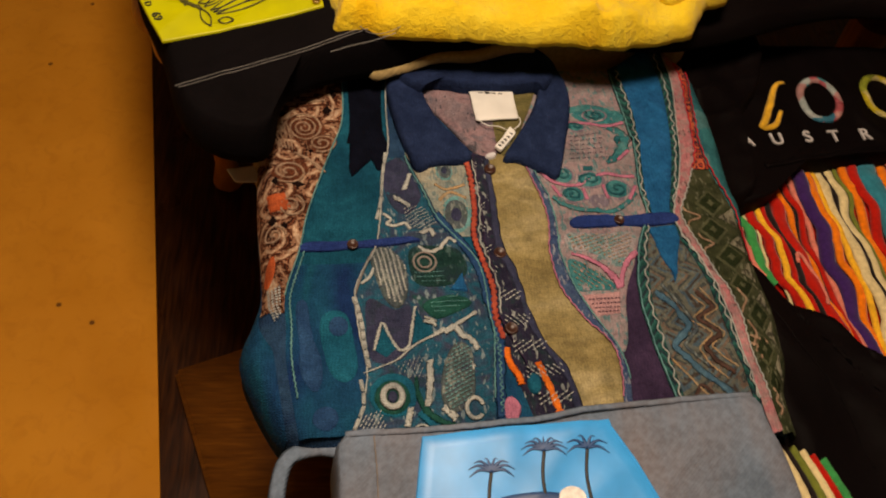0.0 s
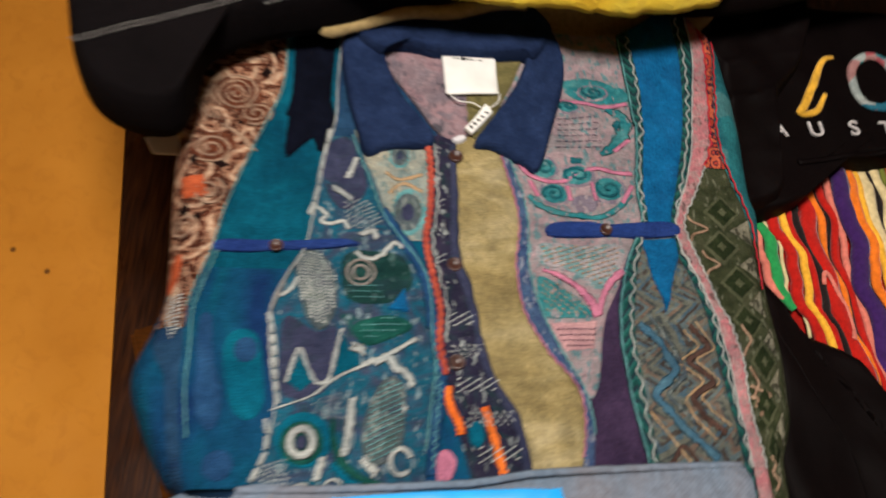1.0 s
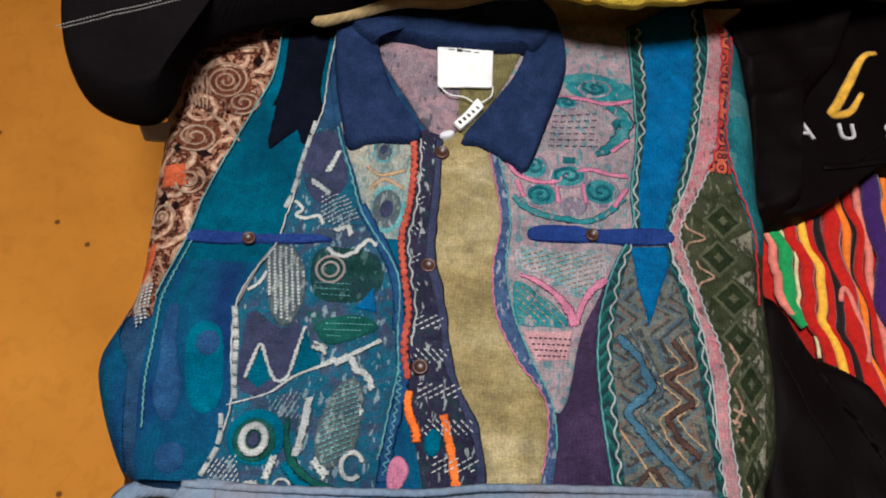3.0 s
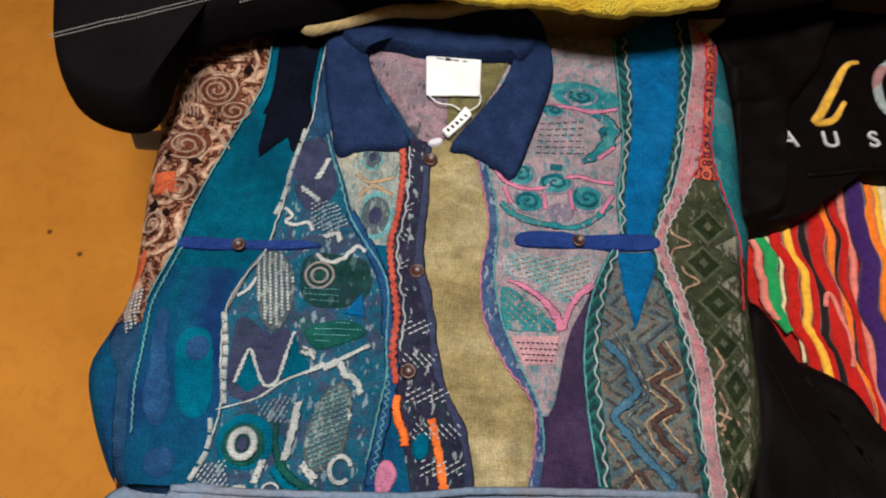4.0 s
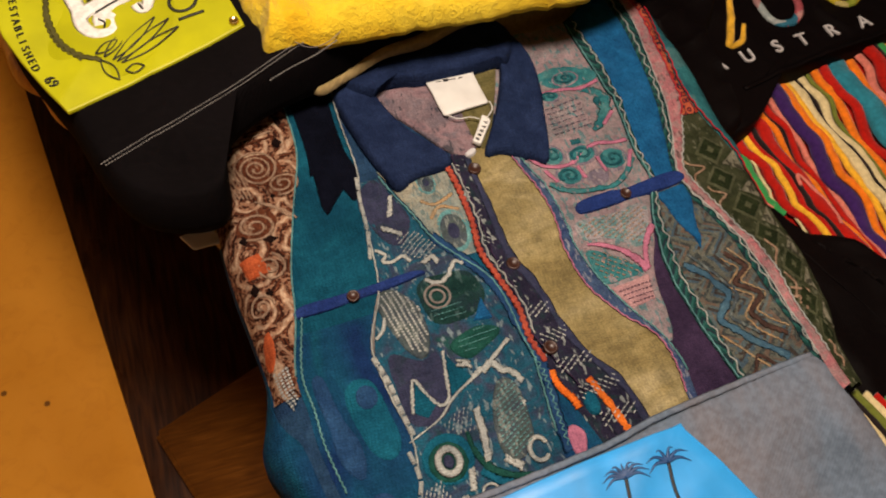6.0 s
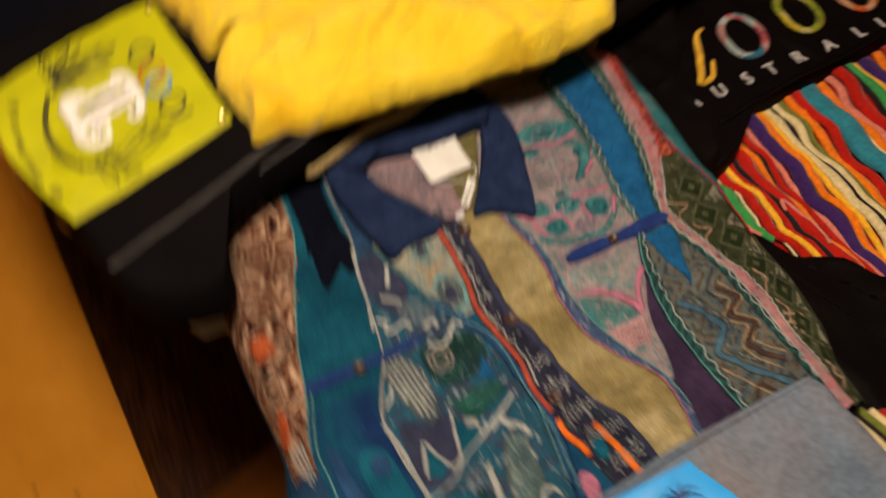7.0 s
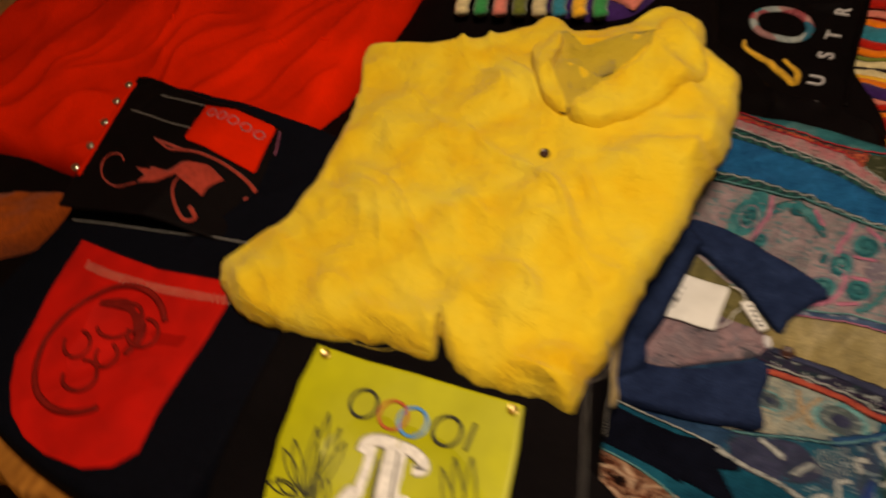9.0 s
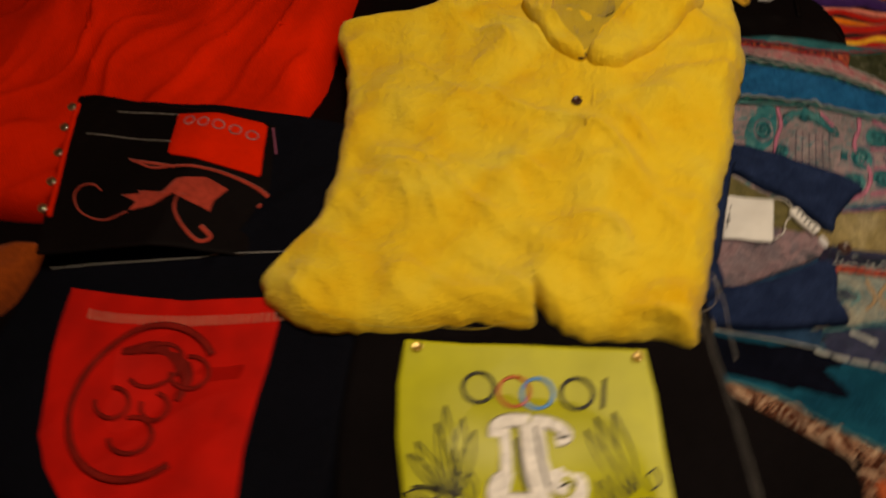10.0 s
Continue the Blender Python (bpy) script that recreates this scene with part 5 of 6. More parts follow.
lime = part("back_patch", patch(sharp_ring([(-22.0, 106.0), (-21.0, 100), (-19.7, 94.6), (-17.4, 82.8), (-21.5, 81.0), (-26.2, 79.4), (-31, 77.6), (-36.2, 75.6), (-38.2, 79.4), (-40.2, 83.6), (-41.8, 87.6), (-42.5, 92), (-42.3, 97.6), (-39.5, 99.6), (-36.5, 101.2), (-31.7, 103.6), (-26.5, 105.3)], 200), jf, 0.003, 0.0015, 44), mat_lime, jeans, "glossy lime-yellow leather back patch")
lf = lambda x, y: jf(x, y) + 0.0042
for (x, y), m, arc in (((-25.0, 97.3), mat_ink, (0, 360)), ((-24.5, 93.9), mat_red_ink, (0, 360)), ((-24.1, 91.7), mat_blue_ink, (0, 360)), ((-23.2, 88.1), mat_ink, (0, 360))):
    part("printed_ring", hoop(x, y, 1.45, 1.5, lf, 0.0019, lift=0.0, arc=arc), m, lime)
part("printed_bar", cord([(-21.2, 85.9), (-24.0, 85.5)], lf, 0.0019, 10, flat=0.4), mat_ink, lime)


mat_olive_ink = plain("olive_ink", (0.06, 0.055, 0.006), 0.6)
# white flock emblem: strokes of a plain shape, in the patch's own grid
def on_patch(pts):
    return [(0.01787 * u - 0.02633 * v - 26.98, -0.02831 * u - 0.02556 * v + 114.48) for u, v in pts]


for pts, r in (([(425, 335), (385, 420), (340, 490), (315, 520)], 0.0062), ([(490, 340), (450, 430), (425, 510), (420, 550)], 0.0095), ([(520, 340), (480, 440), (465, 520)], 0.0058), ([(390, 350), (410, 322), (450, 318), (500, 335)], 0.0075),
               ([(505, 335), (545, 355), (570, 385), (565, 405), (535, 405)], 0.0065), ([(400, 540), (450, 565), (505, 560), (540, 525), (530, 490), (495, 485), (475, 510), (500, 528)], 0.008), ([(350, 500), (320, 520), (310, 490), (345, 455), (375, 470)], 0.007), ([(330, 515), (380, 530), (430, 545)], 0.009)):
    part("emblem_stroke", cord(on_patch(pts), lf, r, 40, lift=0.0006, flat=0.18), mat_white_flock, lime, "raised white flock emblem")
for pts in ([(440, 370), (405, 470), (400, 500)], [(505, 355), (470, 450), (455, 510)], [(480, 520), (505, 515), (520, 530)], [(545, 400), (572, 405)]):
    part("emblem_line", cord(on_patch(pts), lf, 0.0011, 24, lift=0.0026, flat=0.5), mat_ink, lime)
for u, v, length, tilt in ((205, 480, 220, -75), (210, 470, 260, -68), (215, 470, 230, -58), (220, 470, 200, -50), (200, 460, 160, -95), (195, 450, 130, -110), (190, 470, 90, -140), (180, 455, 90, -160),
                           (630, 590, 190, -92), (645, 585, 210, -84), (660, 580, 210, -74), (600, 600, 110, -100), (600, 615, 100, 5), (570, 610, 80, -80), (690, 590, 60, -50), (240, 500, 90, -60), (250, 510, 110, -90)):
    ct, st = math.cos(radians(tilt)), math.sin(radians(tilt))
    ring = [(u + k * length * ct - w * st * 16 * math.sin(math.pi * k), v + k * length * st + w * ct * 16 * math.sin(math.pi * k)) for w, run in ((1, np.linspace(0, 1, 7)), (-1, np.linspace(1, 0, 7))) for k in run]
    part("printed_leaf", cord(on_patch(ring), lf, 0.0008, 40, lift=0.0010, flat=0.4), mat_ink, lime)
for pts, r in (([(230, 510), (300, 590), (370, 630), (450, 650), (540, 640), (600, 610)], 0.0030), ([(250, 530), (330, 620), (440, 660), (550, 650)], 0.0012)):
    part("printed_garland", cord(on_patch(pts), lf, r, 70, 0.0012, 16, flat=0.2), mat_olive_ink, lime)
zt = 0.802
lettering("number", "19", -40.3, 94.0, lf(-0.403, 0.94) + 0.0004, 1.5, -70, mat_ink, lime)
for i, ch in enumerate("ESTABLISHED"):
    s = i / 10
    x, y = -40.4 + 0.2 * s + 1.4 * s * s, 91.8 - 9.6 * s
    lettering("letter", ch, x, y, lf(x / 100, y / 100) + 0.0004, 1.15, -82 + 16 * s, mat_ink, lime)
lettering("number", "69", -37.4, 79.9, lf(-0.374, 0.799) + 0.0004, 1.5, -62, mat_ink, lime)
for x, y in ((-22.6, 104.4), (-18.4, 83.4)):
    part("rivet", disc(x / 100, y / 100, jf(x / 100, y / 100) + 0.003, 0.0055, 0.004, 16, 0.3), mat_brass, jeans, "small brass rivet")
part("side_seam", stitches([(-8, 81.0), (-12.2, 79.0), (-21.7, 74.3), (-31.6, 70.0), (-34, 68.8)], jf, 90, 0.0003), mat_stitch, jeans, "pale topstitching")
part("side_seam", stitches([(-8, 80.6), (-12.2, 78.5), (-21.7, 73.8), (-31.6, 69.5), (-33.6, 68.6)], jf, 90, 0.0003), mat_stitch, jeans)
part("hem_seam", stitches([(-8.5, 77.9), (-11, 76.6), (-14, 75.6), (-16.5, 74.6)], jf, 26), mat_stitch, jeans)
part("loose_thread", cord([(-13, 78.8), (-11.5, 77.4), (-9.5, 77.6), (-7.6, 79)], jf, 0.0005, 30, lift=0.004), mat_thread, jeans)

# blue-black jeans with the red patch
jeans2, j2 = lie("black_jeans", "folded blue-black jeans with a red leather back patch and studded pocket", "jeans",
                 [(-47, 152), (-49, 140), (-49.5, 128), (-48, 116), (-43, 108), (-22, 110.5), (0, 114), (4, 124), (3, 145), (0, 158), (-10, 158), (-22, 154), (-34, 154)],
                 lambda x, y: 0.785 + 0.03 * min(max((x + 0.3) / 0.3, 0), 1), 0.738, mat_denim_navy, "jeans", edge=0.018, amp=0.009, size=0.15, seed=8, n=220, rings=40)
redp = part("back_patch", patch(sharp_ring([(-25.0, 146.6), (-24.2, 139), (-23.4, 132), (-20.6, 122.6), (-23, 120.4), (-27, 119.8), (-31.7, 119.2), (-36.5, 118.2), (-41.4, 116.8), (-44.2, 118.4), (-46.2, 121.5), (-47.4, 127), (-47.4, 131), (-46.4, 134.6), (-44.2, 138), (-41.5, 140.5), (-38, 142.4), (-34, 144.2), (-29.5, 145.8)], 200), j2, 0.003, 0.0015, 44), mat_redleather, jeans2, "red leather back patch with an embossed scroll emblem")
rf = lambda x, y: j2(x, y) + 0.004
part("embossed_ring", hoop(-34.8, 131.2, 8.4, 8.0, rf, 0.0042, arc=(-40, 230), n=60), mat_darkred, redp)
for x, y, r in ((-36, 134.5, 2.0), (-35.2, 129.6, 1.7), (-31, 131.8, 3.0), (-30.8, 127.6, 2.2), (-38.6, 130.6, 2.4)):
    part("embossed_curl", hoop(x, y, r, r * 0.8, rf, 0.0026, arc=(20, 300), turn=40 * r), mat_darkred, redp)
part("embossed_leaf", cord([(-30.5, 136.5), (-29, 132), (-31, 128), (-34, 127.5)], rf, lambda s: 0.004 + 0.006 * math.sin(math.pi * s), 40, flat=0.15), mat_darkred, redp)
for k in np.linspace(0, 1, 34):
    x, y = -27.4 + 5.2 * k ** 1.6, 142.6 - 23.0 * k
    part("top_stitch", cord([(x - 0.55, y - 0.12), (x + 0.55, y + 0.12)], rf, 0.0011, 4, flat=0.5), mat_stitch_pink, redp)


def pocket_face(x, y):
    return 0.834 - 0.050 * min(max((1.37 - y) / 0.15, 0), 1) + folds(x, y, 0.09, 0.004, 5)


# studded pocket with label and scroll embroidery
pocket = part("pocket", patch(sharp_ring(((-1.2, 158.2), (-0.5, 156.4), (-0.4, 143.9), (0.6, 132.3), (1.4, 124.3), (-7.1, 120.6), (-14.8, 119.2), (-18.7, 134.6), (-23.7, 149.9), (-18.9, 151.9)), 140), pocket_face, 0.002, 0.006, 40), mat_velour, jeans2, "black velvet pocket edged with bright studs")
pf = lambda x, y: pocket_face(x, y) + 0.0028
label2 = part("pocket_label", patch(sharp_ring(((-1.6, 142.5), (0.4, 131.7), (-6.9, 129.5), (-7.7, 140.7)), 48), pf, 0.0015, 0.001), mat_redcloth, pocket, "red cloth label")
for k in range(5):
    part("printed_ring", hoop(*[p + (q - p) * k / 4 for p, q in zip( (-2.4, 140.4), (-2.0, 132.5))], 0.62, 0.66, lambda x, y: pf(x, y) + 0.002, 0.0010, lift=0), mat_salmon, label2)
def on_pocket(pts):
    return [(0.0165 * u - 0.0638 * v + 7.68, -0.0618 * u - 0.0435 * v + 175.55) for u, v in pts]


part("acanthus_leaf", patch(sharp_ring(on_pocket([(235, 405), (275, 412), (268, 398), (312, 402), (345, 375), (400, 368), (432, 385), (402, 408), (390, 430), (372, 405), (330, 405), (290, 428), (247, 436), (262, 420)]), 90), pf, 0.0012, 0.002, 6), mat_coral, pocket)
for pts, r, m in (([(195, 392), (180, 378), (155, 380), (140, 400), (152, 432), (195, 450), (245, 438)], 0.0011, mat_coral), ([(255, 330), (300, 352), (350, 350), (420, 355), (480, 375), (505, 400), (490, 418), (478, 405)], lambda u: 0.0012 + 0.0024 * u, mat_coral),
                  ([(360, 390), (335, 420), (335, 450), (358, 480), (382, 472), (370, 455)], lambda u: 0.0012 + 0.0022 * u, mat_coral), ([(262, 335), (310, 345), (345, 352)], 0.0022, mat_coral),
                  ([(540, 258), (522, 402)], 0.0013, mat_mauve), ([(562, 260), (542, 405)], 0.0009, mat_thread), ([(598, 262), (570, 408)], 0.0022, mat_mauve), ([(170, 270), (345, 300)], 0.0007, mat_thread), ([(240, 225), (365, 240)], 0.0007, mat_thread)):
    part("embroidery", cord(on_pocket(pts), pf, r, 50, flat=0.25), m, pocket)
part("hem_stitching", stitches(((-23.4, 150.4), (-19.2, 136.7), (-14.4, 119.8)), lambda x, y: j2(x, y) + 0.002, 80, 0.0009), mat_stitch, jeans2)
for px, py in ((-3.4, 157.4), (-6.6, 156.5), (-10.3, 155.0), (-14.4, 153.3), (-18.1, 152.1)):
    part("stud", disc(px / 100, py / 100, pf(px / 100, py / 100), 0.006, 0.005, 14), mat_steel, pocket, "round polished stud")
part("studded_edge", cord(((-2.5, 157.2), (-9.0, 154.9), (-18.8, 151.0)), pf, 0.004, 40, flat=0.4), mat_redcloth, pocket)

# red shirt at the back
red, rtop = lie("red_shirt", "scarlet jersey shirt lying crumpled behind the jeans", "shirt",
                [(34, 133), (20, 131), (6, 129.5), (-3, 136), *((-15.3, 152.5), (-16.4, 158.0), (-19.2, 176.6), (-24.3, 204.8)), (-14, 200), (10, 207), (42, 200), (50, 165), (42, 138)],
                lambda x, y: 0.800, 0.75, mat_redcloth, edge=0.03, amp=0.034, size=0.13, seed=21, rings=60, n=220)
for px in (((15.7, 169.3), (6.7, 162.5), (-1.8, 158.9)), ((16.3, 149.6), (15.3, 142.0), (19.3, 136.1))):
    part("crease", cord(px, rtop, 0.004, 40, lift=-0.002, flat=0.6), mat_redcloth, red)
lie("orange_scarf", "rust-orange cloth bunched beside the jeans", "scarf", ((-19.7, 155.9), (-23.1, 155.0), (-27.8, 155.8), (-31.6, 159.0), (-38.4, 166.8), (-40.7, 183.1), (-34.3, 187.2), (-24.8, 168.6)), 0.79, 0.75, mat_rust, edge=0.02, amp=0.02, size=0.05, seed=5)

# yellow towelling shirt
def yellow_face(x, y):
    d = abs(y - 0.925 + (x - 0.1) * 0.05)
    placket = 0.004 * math.exp(-(d / 0.018) ** 2)
    return 0.826 + 0.006 * math.sin((x + 0.2) * 5) + placket


yellow, yf = lie("yellow_shirt", "folded bright yellow towelling shirt with an open collar", "shirt",
                 ((17.5, 129.3), (11.5, 126.0), (6.3, 123.8), (-1.3, 121.8), (-7.8, 120.6), (-12.6, 120.9), (-16.6, 122.8), (-20.2, 123.6), (-22.0, 121.4), (-23.2, 117.6), (-23.1, 113.4), (-21.5, 106.9), (-18.8, 99.4), (-17.7, 93.8), (-15.1, 94.6), (-17.2, 91.5), (-17.8, 90.1), (-17.1, 84.8), (-16.1, 81.5), (-16.0, 78.5), (-13.6, 78.3), (-4.5, 78.4), (2.2, 78.6), (7.1, 78.4), (13.7, 78.8), (20.0, 78.6), (27.9, 80.4), (31.3, 82.2), (34.2, 87.2), (37.9, 89.2), (39.5, 94.9), (34.1, 97.9), (31.1, 102.9), (33.0, 107.8), (30.0, 110.1), (26.6, 113.5), (23.8, 117.3), (20.7, 123.0)),
                 yellow_face, 0.796, mat_yellow, edge=0.026, amp=0.026, size=0.085, seed=13, rings=70, n=320, frill=0.006, centre=(2, 99))
# Shade inside the collar comes from the darker yellow here.
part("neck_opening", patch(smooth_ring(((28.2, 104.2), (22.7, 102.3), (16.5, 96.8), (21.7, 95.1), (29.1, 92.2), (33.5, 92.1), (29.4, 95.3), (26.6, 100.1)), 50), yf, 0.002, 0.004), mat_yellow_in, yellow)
part("collar_leaf", drape(smooth_ring(((24.3, 106.1), (27.5, 104.1), (25.9, 102.4), (21.0, 100.9), (15.6, 96.0), (16.0, 99.1), (19.3, 102.6)), 70), lambda x, y: yf(x, y) + 0.016, lambda x, y: yf(x, y) - 0.002, 0.012, amp=0.006, size=0.04, seed=3), mat_yellow, yellow)
part("collar_leaf", drape(smooth_ring(((15.4, 95.9), (20.5, 94.5), (27.8, 91.6), (32.6, 92.5), (34.1, 90.6), (31.6, 86.7), (27.6, 84.5), (22.3, 86.8), (17.6, 90.1), (14.8, 92.5)), 70), lambda x, y: yf(x, y) + 0.016, lambda x, y: yf(x, y) - 0.002, 0.012, amp=0.006, size=0.04, seed=6), mat_yellow, yellow)
for px, py in ((9.5, 95.7), (15.8, 96.6)):
    part("button", disc(px / 100, py / 100, yf(px / 100, py / 100) + 0.001, 0.0062, 0.004, 18, 0.4), mat_button, yellow, "dark round button")
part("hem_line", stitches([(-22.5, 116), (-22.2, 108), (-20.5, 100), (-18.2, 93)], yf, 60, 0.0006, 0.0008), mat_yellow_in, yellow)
part("placket", cord([(14, 94.2), (6, 93.2), (-4, 92.4), (-15.5, 91.4)], yf, 0.006, 60, 0.001, 9, -0.003, 0.5), mat_yellow, yellow)

# black velour sweatshirt with embroidery
sweat, sf = lie("black_sweatshirt", "black velour sweatshirt with colourful embroidered rings and silver letters", "sweatshirt",
                [(34.6, 91.0), (40, 97.7), (55, 99), (80, 100), (100, 98), (102, 80), (84, 78.6), (72, 76.2), (57, 73.8), (48.6, 72.4), (45.5, 66.8), (38.5, 65.0), (37.0, 75), (36.4, 84)],
                lambda x, y: 0.655, 0.60, mat_velour, edge=0.02, amp=0.012, size=0.10, seed=17, rings=22)
part("sleeve", drape(smooth_ring(((38.0, 94.4), (44.3, 99.3), (51.2, 98.4), (49.4, 88.0), (45.5, 81.6), (43.6, 76.3), (42.9, 70.3), (42.4, 66.1), (39.4, 64.7), (37.3, 64.7), (36.8, 74.1), (35.8, 83.2), (34.4, 89.4)), 120), lambda x, y: 0.676, 0.625, 0.02, amp=0.018, size=0.09, seed=6, rings=26), mat_velour, sweat, "folded black sleeve")
part("hem_band", cord([(46, 72.0), (57, 74.4), (72, 76.8), (84, 79)], sf, 0.004, 60, 0.0003, 20, 0.001, 0.5), mat_velour, sweat)
for i, ch in enumerate("AUSTRALIA"):
    x = (44.3, 49.1, 54.0, 58.5, 63.6, 69.6, 75.6, 80.0, 84.6)[i]
    y = 76.9 + 0.1 * (x - 49)
    lettering("letter", ch, x, y, sf(x / 100, y / 100) + 0.004, 3.0, 6, mat_silver, sweat, 0.0012, 0.0003)
mat_multi = knit_mosaic("many_coloured_embroidery", [(0.05, 0.22, 0.25), (0.5, 0.05, 0.06), (0.4, 0.4, 0.38), (0.02, 0.12, 0.2), (0.5, 0.2, 0.18)], 60)
mat_limes = knit_mosaic("yellow_green_embroidery", [(0.45, 0.35, 0.03), (0.2, 0.28, 0.04), (0.5, 0.42, 0.2), (0.1, 0.16, 0.03)], 60)
mat_fire = knit_mosaic("orange_red_embroidery", [(0.55, 0.12, 0.03), (0.6, 0.25, 0.05), (0.45, 0.05, 0.03), (0.5, 0.3, 0.2)], 60)
part("gold_emblem", cord([(54.0, 89.2), (52.4, 88.4), (50.6, 85.2), (48.6, 81.0), (47.8, 79.6), (49.8, 79.9), (51.2, 82.4)], sf, lambda s: 0.0032 + 0.003 * math.sin(math.pi * s), 50, flat=0.4, lift=0.001), mat_gold, sweat)
for x, y, m in ((58.8, 85.6, mat_multi), (69.8, 87.0, mat_limes), (81.2, 88.2, mat_fire)):
    part("ring_emblem", hoop(x, y, 3.1, 4.3, sf, 0.0068, -14, 0.001), m, sweat)

# striped sweater folded under it
def stripe_face(x, y):
    return 0.622 + 0.006 * math.sin(x * 60 + y * 20) + folds(x, y, 0.06, 0.006, 4)


striped = thing("striped_sweater", "wavy striped sweater in red, orange, cream and teal wool, folded", "sweater")
part("body", drape(smooth_ring([(39.4, 64.8), (44, 68), (48, 74), (56, 76), (72, 78.5), (86, 80), (101, 78), (101, 48), (76, 40), (56, 41), (50.5, 45), (46.8, 48.5), (44, 53.2), (41.2, 57)], 160), lambda x, y: stripe_face(x, y) - 0.004, 0.596, 0.015), STRIPES["red"], striped)
x0 = 39.6
order = [("rose", .9), ("green", 1.5), ("cream", .4), ("red", 1.4), ("yellow", .9), ("red", .8), ("black", .9), ("red", 2.0), ("orange", .9), ("black", .5), ("red", .9), ("rose", .8), ("purple", 2.2), ("orange", 1.2), ("yellow", .9), ("cream", 1.6), ("black", .7), ("cream", 1.4), ("olive", .7),
         ("orange", 1.4), ("red", 1.6), ("teal", 3.4), ("cream", .5), ("orange", 1.6), ("rose", 1.4), ("red", 2.2), ("black", .8), ("green", 1.8), ("yellow", 1.4), ("purple", 3.0), ("orange", 1.6), ("red", 2.4), ("cream", 1.5), ("teal", 2.5), ("black", .8), ("orange", 1.8), ("red", 2.6), ("olive", 1.2), ("yellow", 1.6), ("rose", 1.6), ("red", 2.0)]
for k, (col, w) in enumerate(order):
    hi_y = min(66.0 + max(0.0, x0 - 41.5) * 1.5, 75.0 + max(0.0, x0 - 50) * 0.09)
    lo_y = max(55.5 - max(0.0, x0 - 40) * 2.4, 43.0)
    pts = []
    for s in np.linspace(0, 1, 12):
        y = hi_y + (lo_y - hi_y) * s
        pts.append((x0 + w / 2 + (0.05 + 0.2 * math.exp((40 - x0) / 5)) * (hi_y - y) + 0.45 * math.sin(y * 0.62 + k * 0.5) + 0.2 * math.sin(y * 1.4 + k), y))
    m = STRIPES.get(col, STRIPES["red"])
    part("stripe", cord(pts, stripe_face, w / 200 * 1.15, 70, 0.0004, 9, 0.0, 0.45 if w > 1.1 else 0.9), m, striped)
    x0 += w * 0.98
part("yarn_loop", hoop(48.9, 54.6, 1.0, 4.2, stripe_face, 0.0028, 8, 0.006, arc=(-80, 140)), STRIPES["rose"], striped)

# black sleeve lying in front of it
sleeve, _ = lie("black_trousers", "black velour trousers bunched beside the cardigan", "trousers",
                [(37.8, 56.0), (39.6, 55.6), (41.2, 51.4), (43.9, 50.9), (47.5, 49.2), (51.5, 44.5), (62, 40), (80, 36), (95, 20), (90, -6), (50, -8), (41, 10), (37.6, 25), (36.6, 33), (36.8, 42)], 0.652, 0.60, mat_velour, edge=0.03, amp=0.022, size=0.10, seed=31, rings=24)


for pts in ([(39.5, 50), (42, 44), (45.5, 38), (47, 28)],):
    part("side_seam", cord(pts, _, 0.0016, 60, 0.0003, 14, 0.0), mat_velour, sleeve)
cuff = thing("knitted_cuff", "cream, black and green striped knitted cuff poking out", "knitwear")
for k, (col, w) in enumerate((("cream", 1.3), ("black", 0.9), ("olive", 1.0), ("cream", 1.0), ("red", 0.9), ("green", 1.1))):
    part("stripe", cord([(34.0 + 1.1 * k, 31.0 - 0.5 * k), (35.6 + 1.1 * k, 26.5 - 0.5 * k), (36.6 + 1.1 * k, 21.5 - 0.4 * k), (37.5 + 1.1 * k, 14)], lambda x, y: 0.668, w / 170, 40, 0.0004, 9), STRIPES[col], cuff)

# rainbow garment behind the sweatshirt
rain = thing("rainbow_jumper", "jumper with broad red, blue, green and orange bands, folded", "jumper")
part("body", drape(smooth_ring([(41, 100.5), (53, 98.8), (66, 98.8), (85, 100), (102, 104), (102, 128), (62, 130), (44, 122), (38, 110)], 120), lambda x, y: 0.775, 0.735, 0.02, amp=0.01, seed=4), STRIPES["purple"], rain)
for k, (col, w) in enumerate((("rose", 3), ("red", 4), ("green", 3.4), ("teal", 3.4), ("orange", 3.6), ("red", 4), ("green", 3), ("yellow", 3), ("orange", 4), ("red", 5))):
    xa = 43 + 5.2 * k
    part("band", cord([(xa, 100.5), (xa + 1, 106), (xa - 1, 113), (xa, 121)], lambda x, y: 0.776, w / 190, 40, 0.001, 5, 0.0, 0.4), STRIPES[col], rain)

# faded jeans with the blue patch at the front
def faded_face(x, y):
    return 0.728 - 0.20 * max(0.0, 0.30 - y) * 0.6


faded, ff = lie("faded_jeans", "faded light blue denim jeans with a bright blue leather patch", "jeans",
                [(-14.4, 30.4), (-5.8, 30.9), (5, 31.8), (11.7, 33.0), (22, 34.0), (30.4, 34.6), (31.6, 31.0), (33.2, 25), (35, 10), (35, -8), (10, -10), (-14, -8), (-15.5, 10), (-15, 24)],
                faded_face, 0.61, mat_lightdenim, "jeans", edge=0.012, amp=0.006, size=0.10, seed=41, rings=22)
part("waistband", cord([(-13.8, 29.7), (-5.8, 30.2), (5, 31.1), (11.7, 32.3), (22, 33.3), (29.8, 33.9)], ff, 0.0035, 90, 0.0003, 20, -0.001, 0.6), mat_lightdenim, faded)
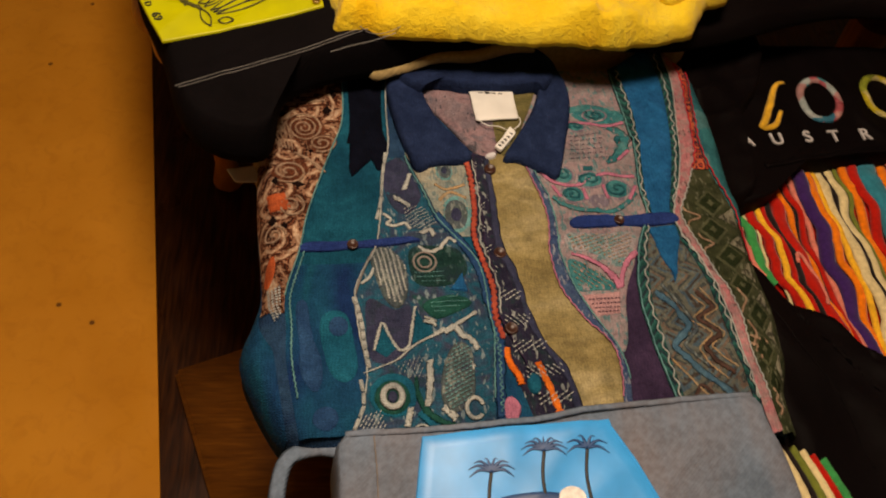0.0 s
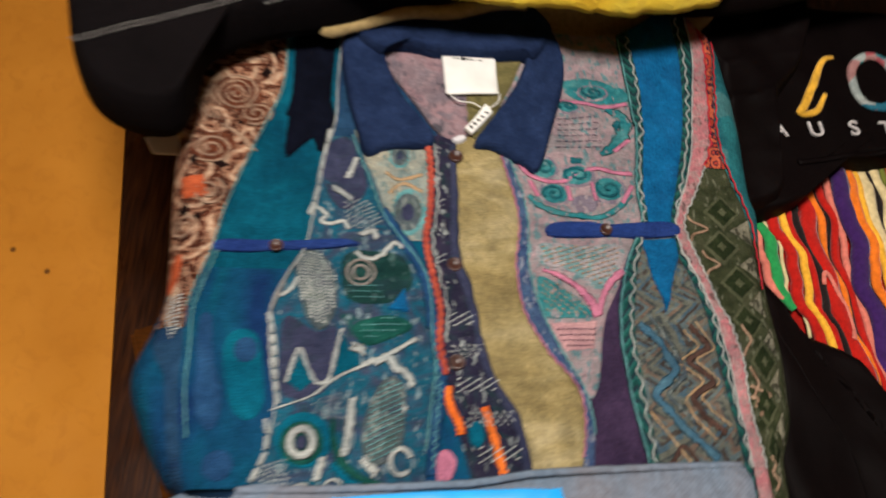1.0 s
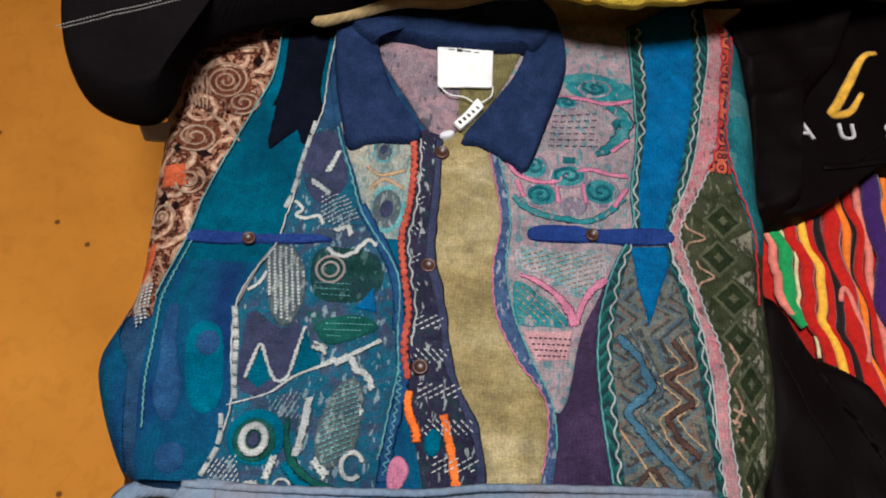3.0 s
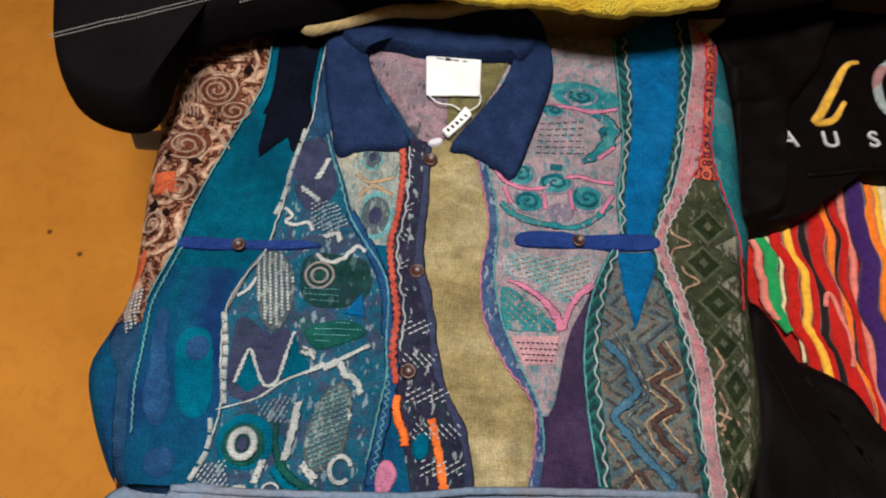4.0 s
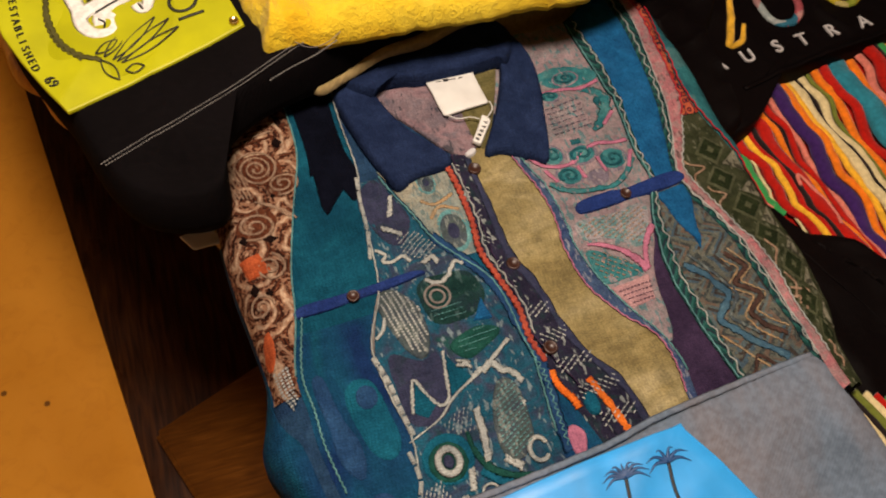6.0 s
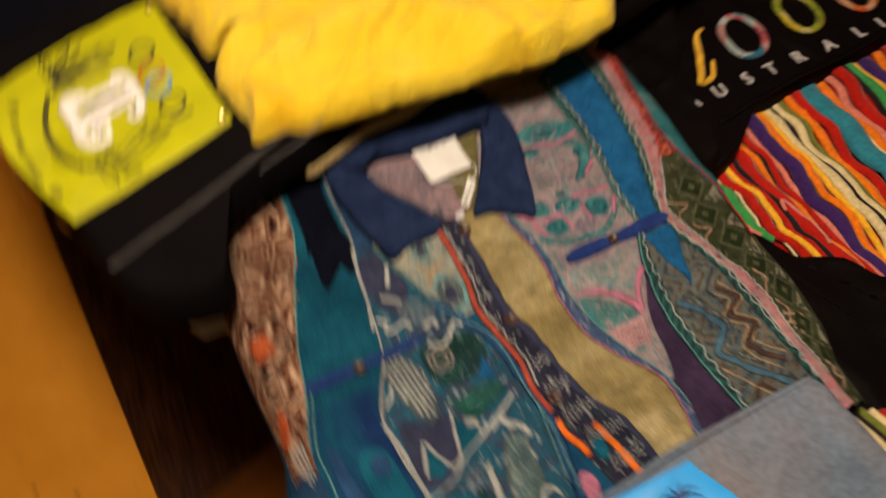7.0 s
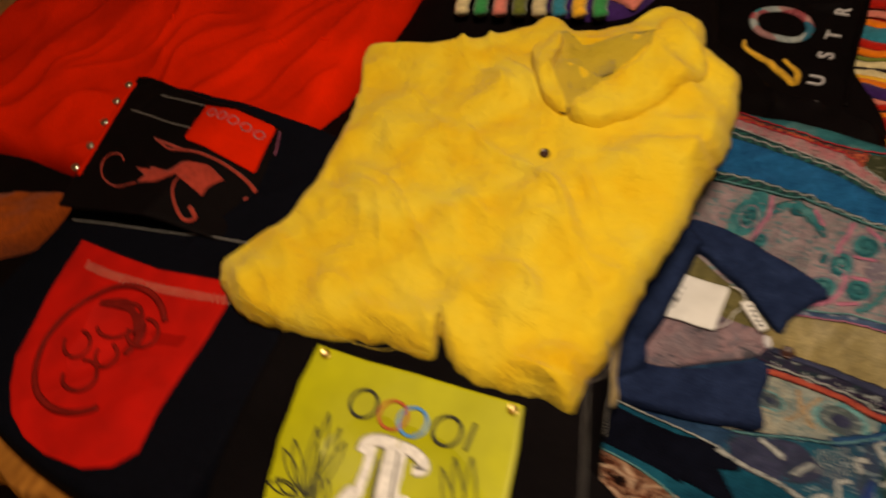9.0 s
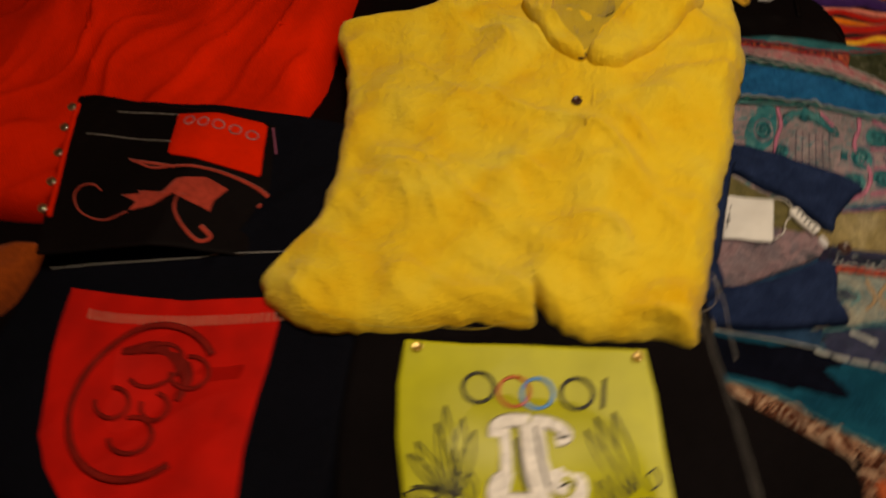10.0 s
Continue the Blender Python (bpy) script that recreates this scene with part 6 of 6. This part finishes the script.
part("belt_loop", cord([(-13.6, 29.2), (-16.6, 29.6), (-19.4, 28.6), (-20.3, 25.6), (-20.4, 20)], lambda x, y: 0.69, 0.0085, 50, flat=0.4), mat_lightdenim, faded, "pale denim loop")
part("side_seam", cord([(-11, 29.5), (-10.6, 24), (-10.4, 10)], ff, 0.0008, 50, 0.0003, 30, 0.001), mat_thread, faded)
skyp = part("back_patch", patch(smooth_ring([(-6.3, 29.0), (-5.6, 29.5), (3, 30.4), (12.4, 31.0), (13.4, 30.5), (17.2, 23.4), (21, 12), (14, 10), (-9, 10), (-7.2, 22)], 90), ff, 0.003, 0.002, 10), mat_skyleather, faded, "bright blue leather back patch with printed palms")
kf = lambda x, y: ff(x, y) + 0.0035
mat_inkblue = plain("dark_blue_ink", (0.006, 0.05, 0.16), 0.5)
for x, y, n in ((6.0, 28.0, 9), (0.5, 26.0, 8), (10.5, 28.2, 6)):
    for k in range(n):
        a = radians(-20 + 220 * k / (n - 1))
        part("printed_palm_leaf", cord([(x, y), (x + 1.3 * math.cos(a), y + 0.8 * math.sin(a) + 0.3), (x + 2.4 * math.cos(a), y + 1.3 * math.sin(a) - 0.2)], kf, lambda s: 0.0022 * (1 - s) + 0.0003, 16, flat=0.2), mat_inkblue, skyp)
    part("printed_trunk", cord([(x, y), (x - 0.4, y - 3), (x, y - 7)], kf, 0.0018, 16, flat=0.2), mat_ink, skyp)
part("printed_ground", patch(smooth_ring([(-1, 22.2), (2, 23.6), (7, 23.8), (9, 22.5), (4, 21), (0, 21.2)], 40), kf, 0.0004, 0.001), mat_inkblue, skyp)
part("emblem", patch(oval(8.4, 23.2, 1.4, 1.2), kf, 0.001, 0.001), mat_white_flock, skyp)
part("printed_bar", box(0.128, 0.138, 0.262, 0.285, 0.722, 0.7255), mat_mauve, skyp, smooth=False)

# end of a bright knitted scarf at the back
scarf = thing("knitted_scarf", "knitted scarf end in cream, green and rose wool", "scarf")
for k, col in enumerate(("cream", "green", "rose", "olive", "cream", "teal", "yellow", "green")):
    p, q = ((34.3, 125.1), (40.2, 105.7))
    s = k / 7
    x, y = p[0] + (q[0] - p[0]) * s, p[1] + (q[1] - p[1]) * s
    part("stripe", cord([(x - 2.5, y - 2.0), (x + 2, y + 0.5), (x + 7, y + 2.5), (x + 13, y + 4)], lambda x, y: 0.788, 0.011, 40, 0.002, 3), STRIPES[col], scarf)
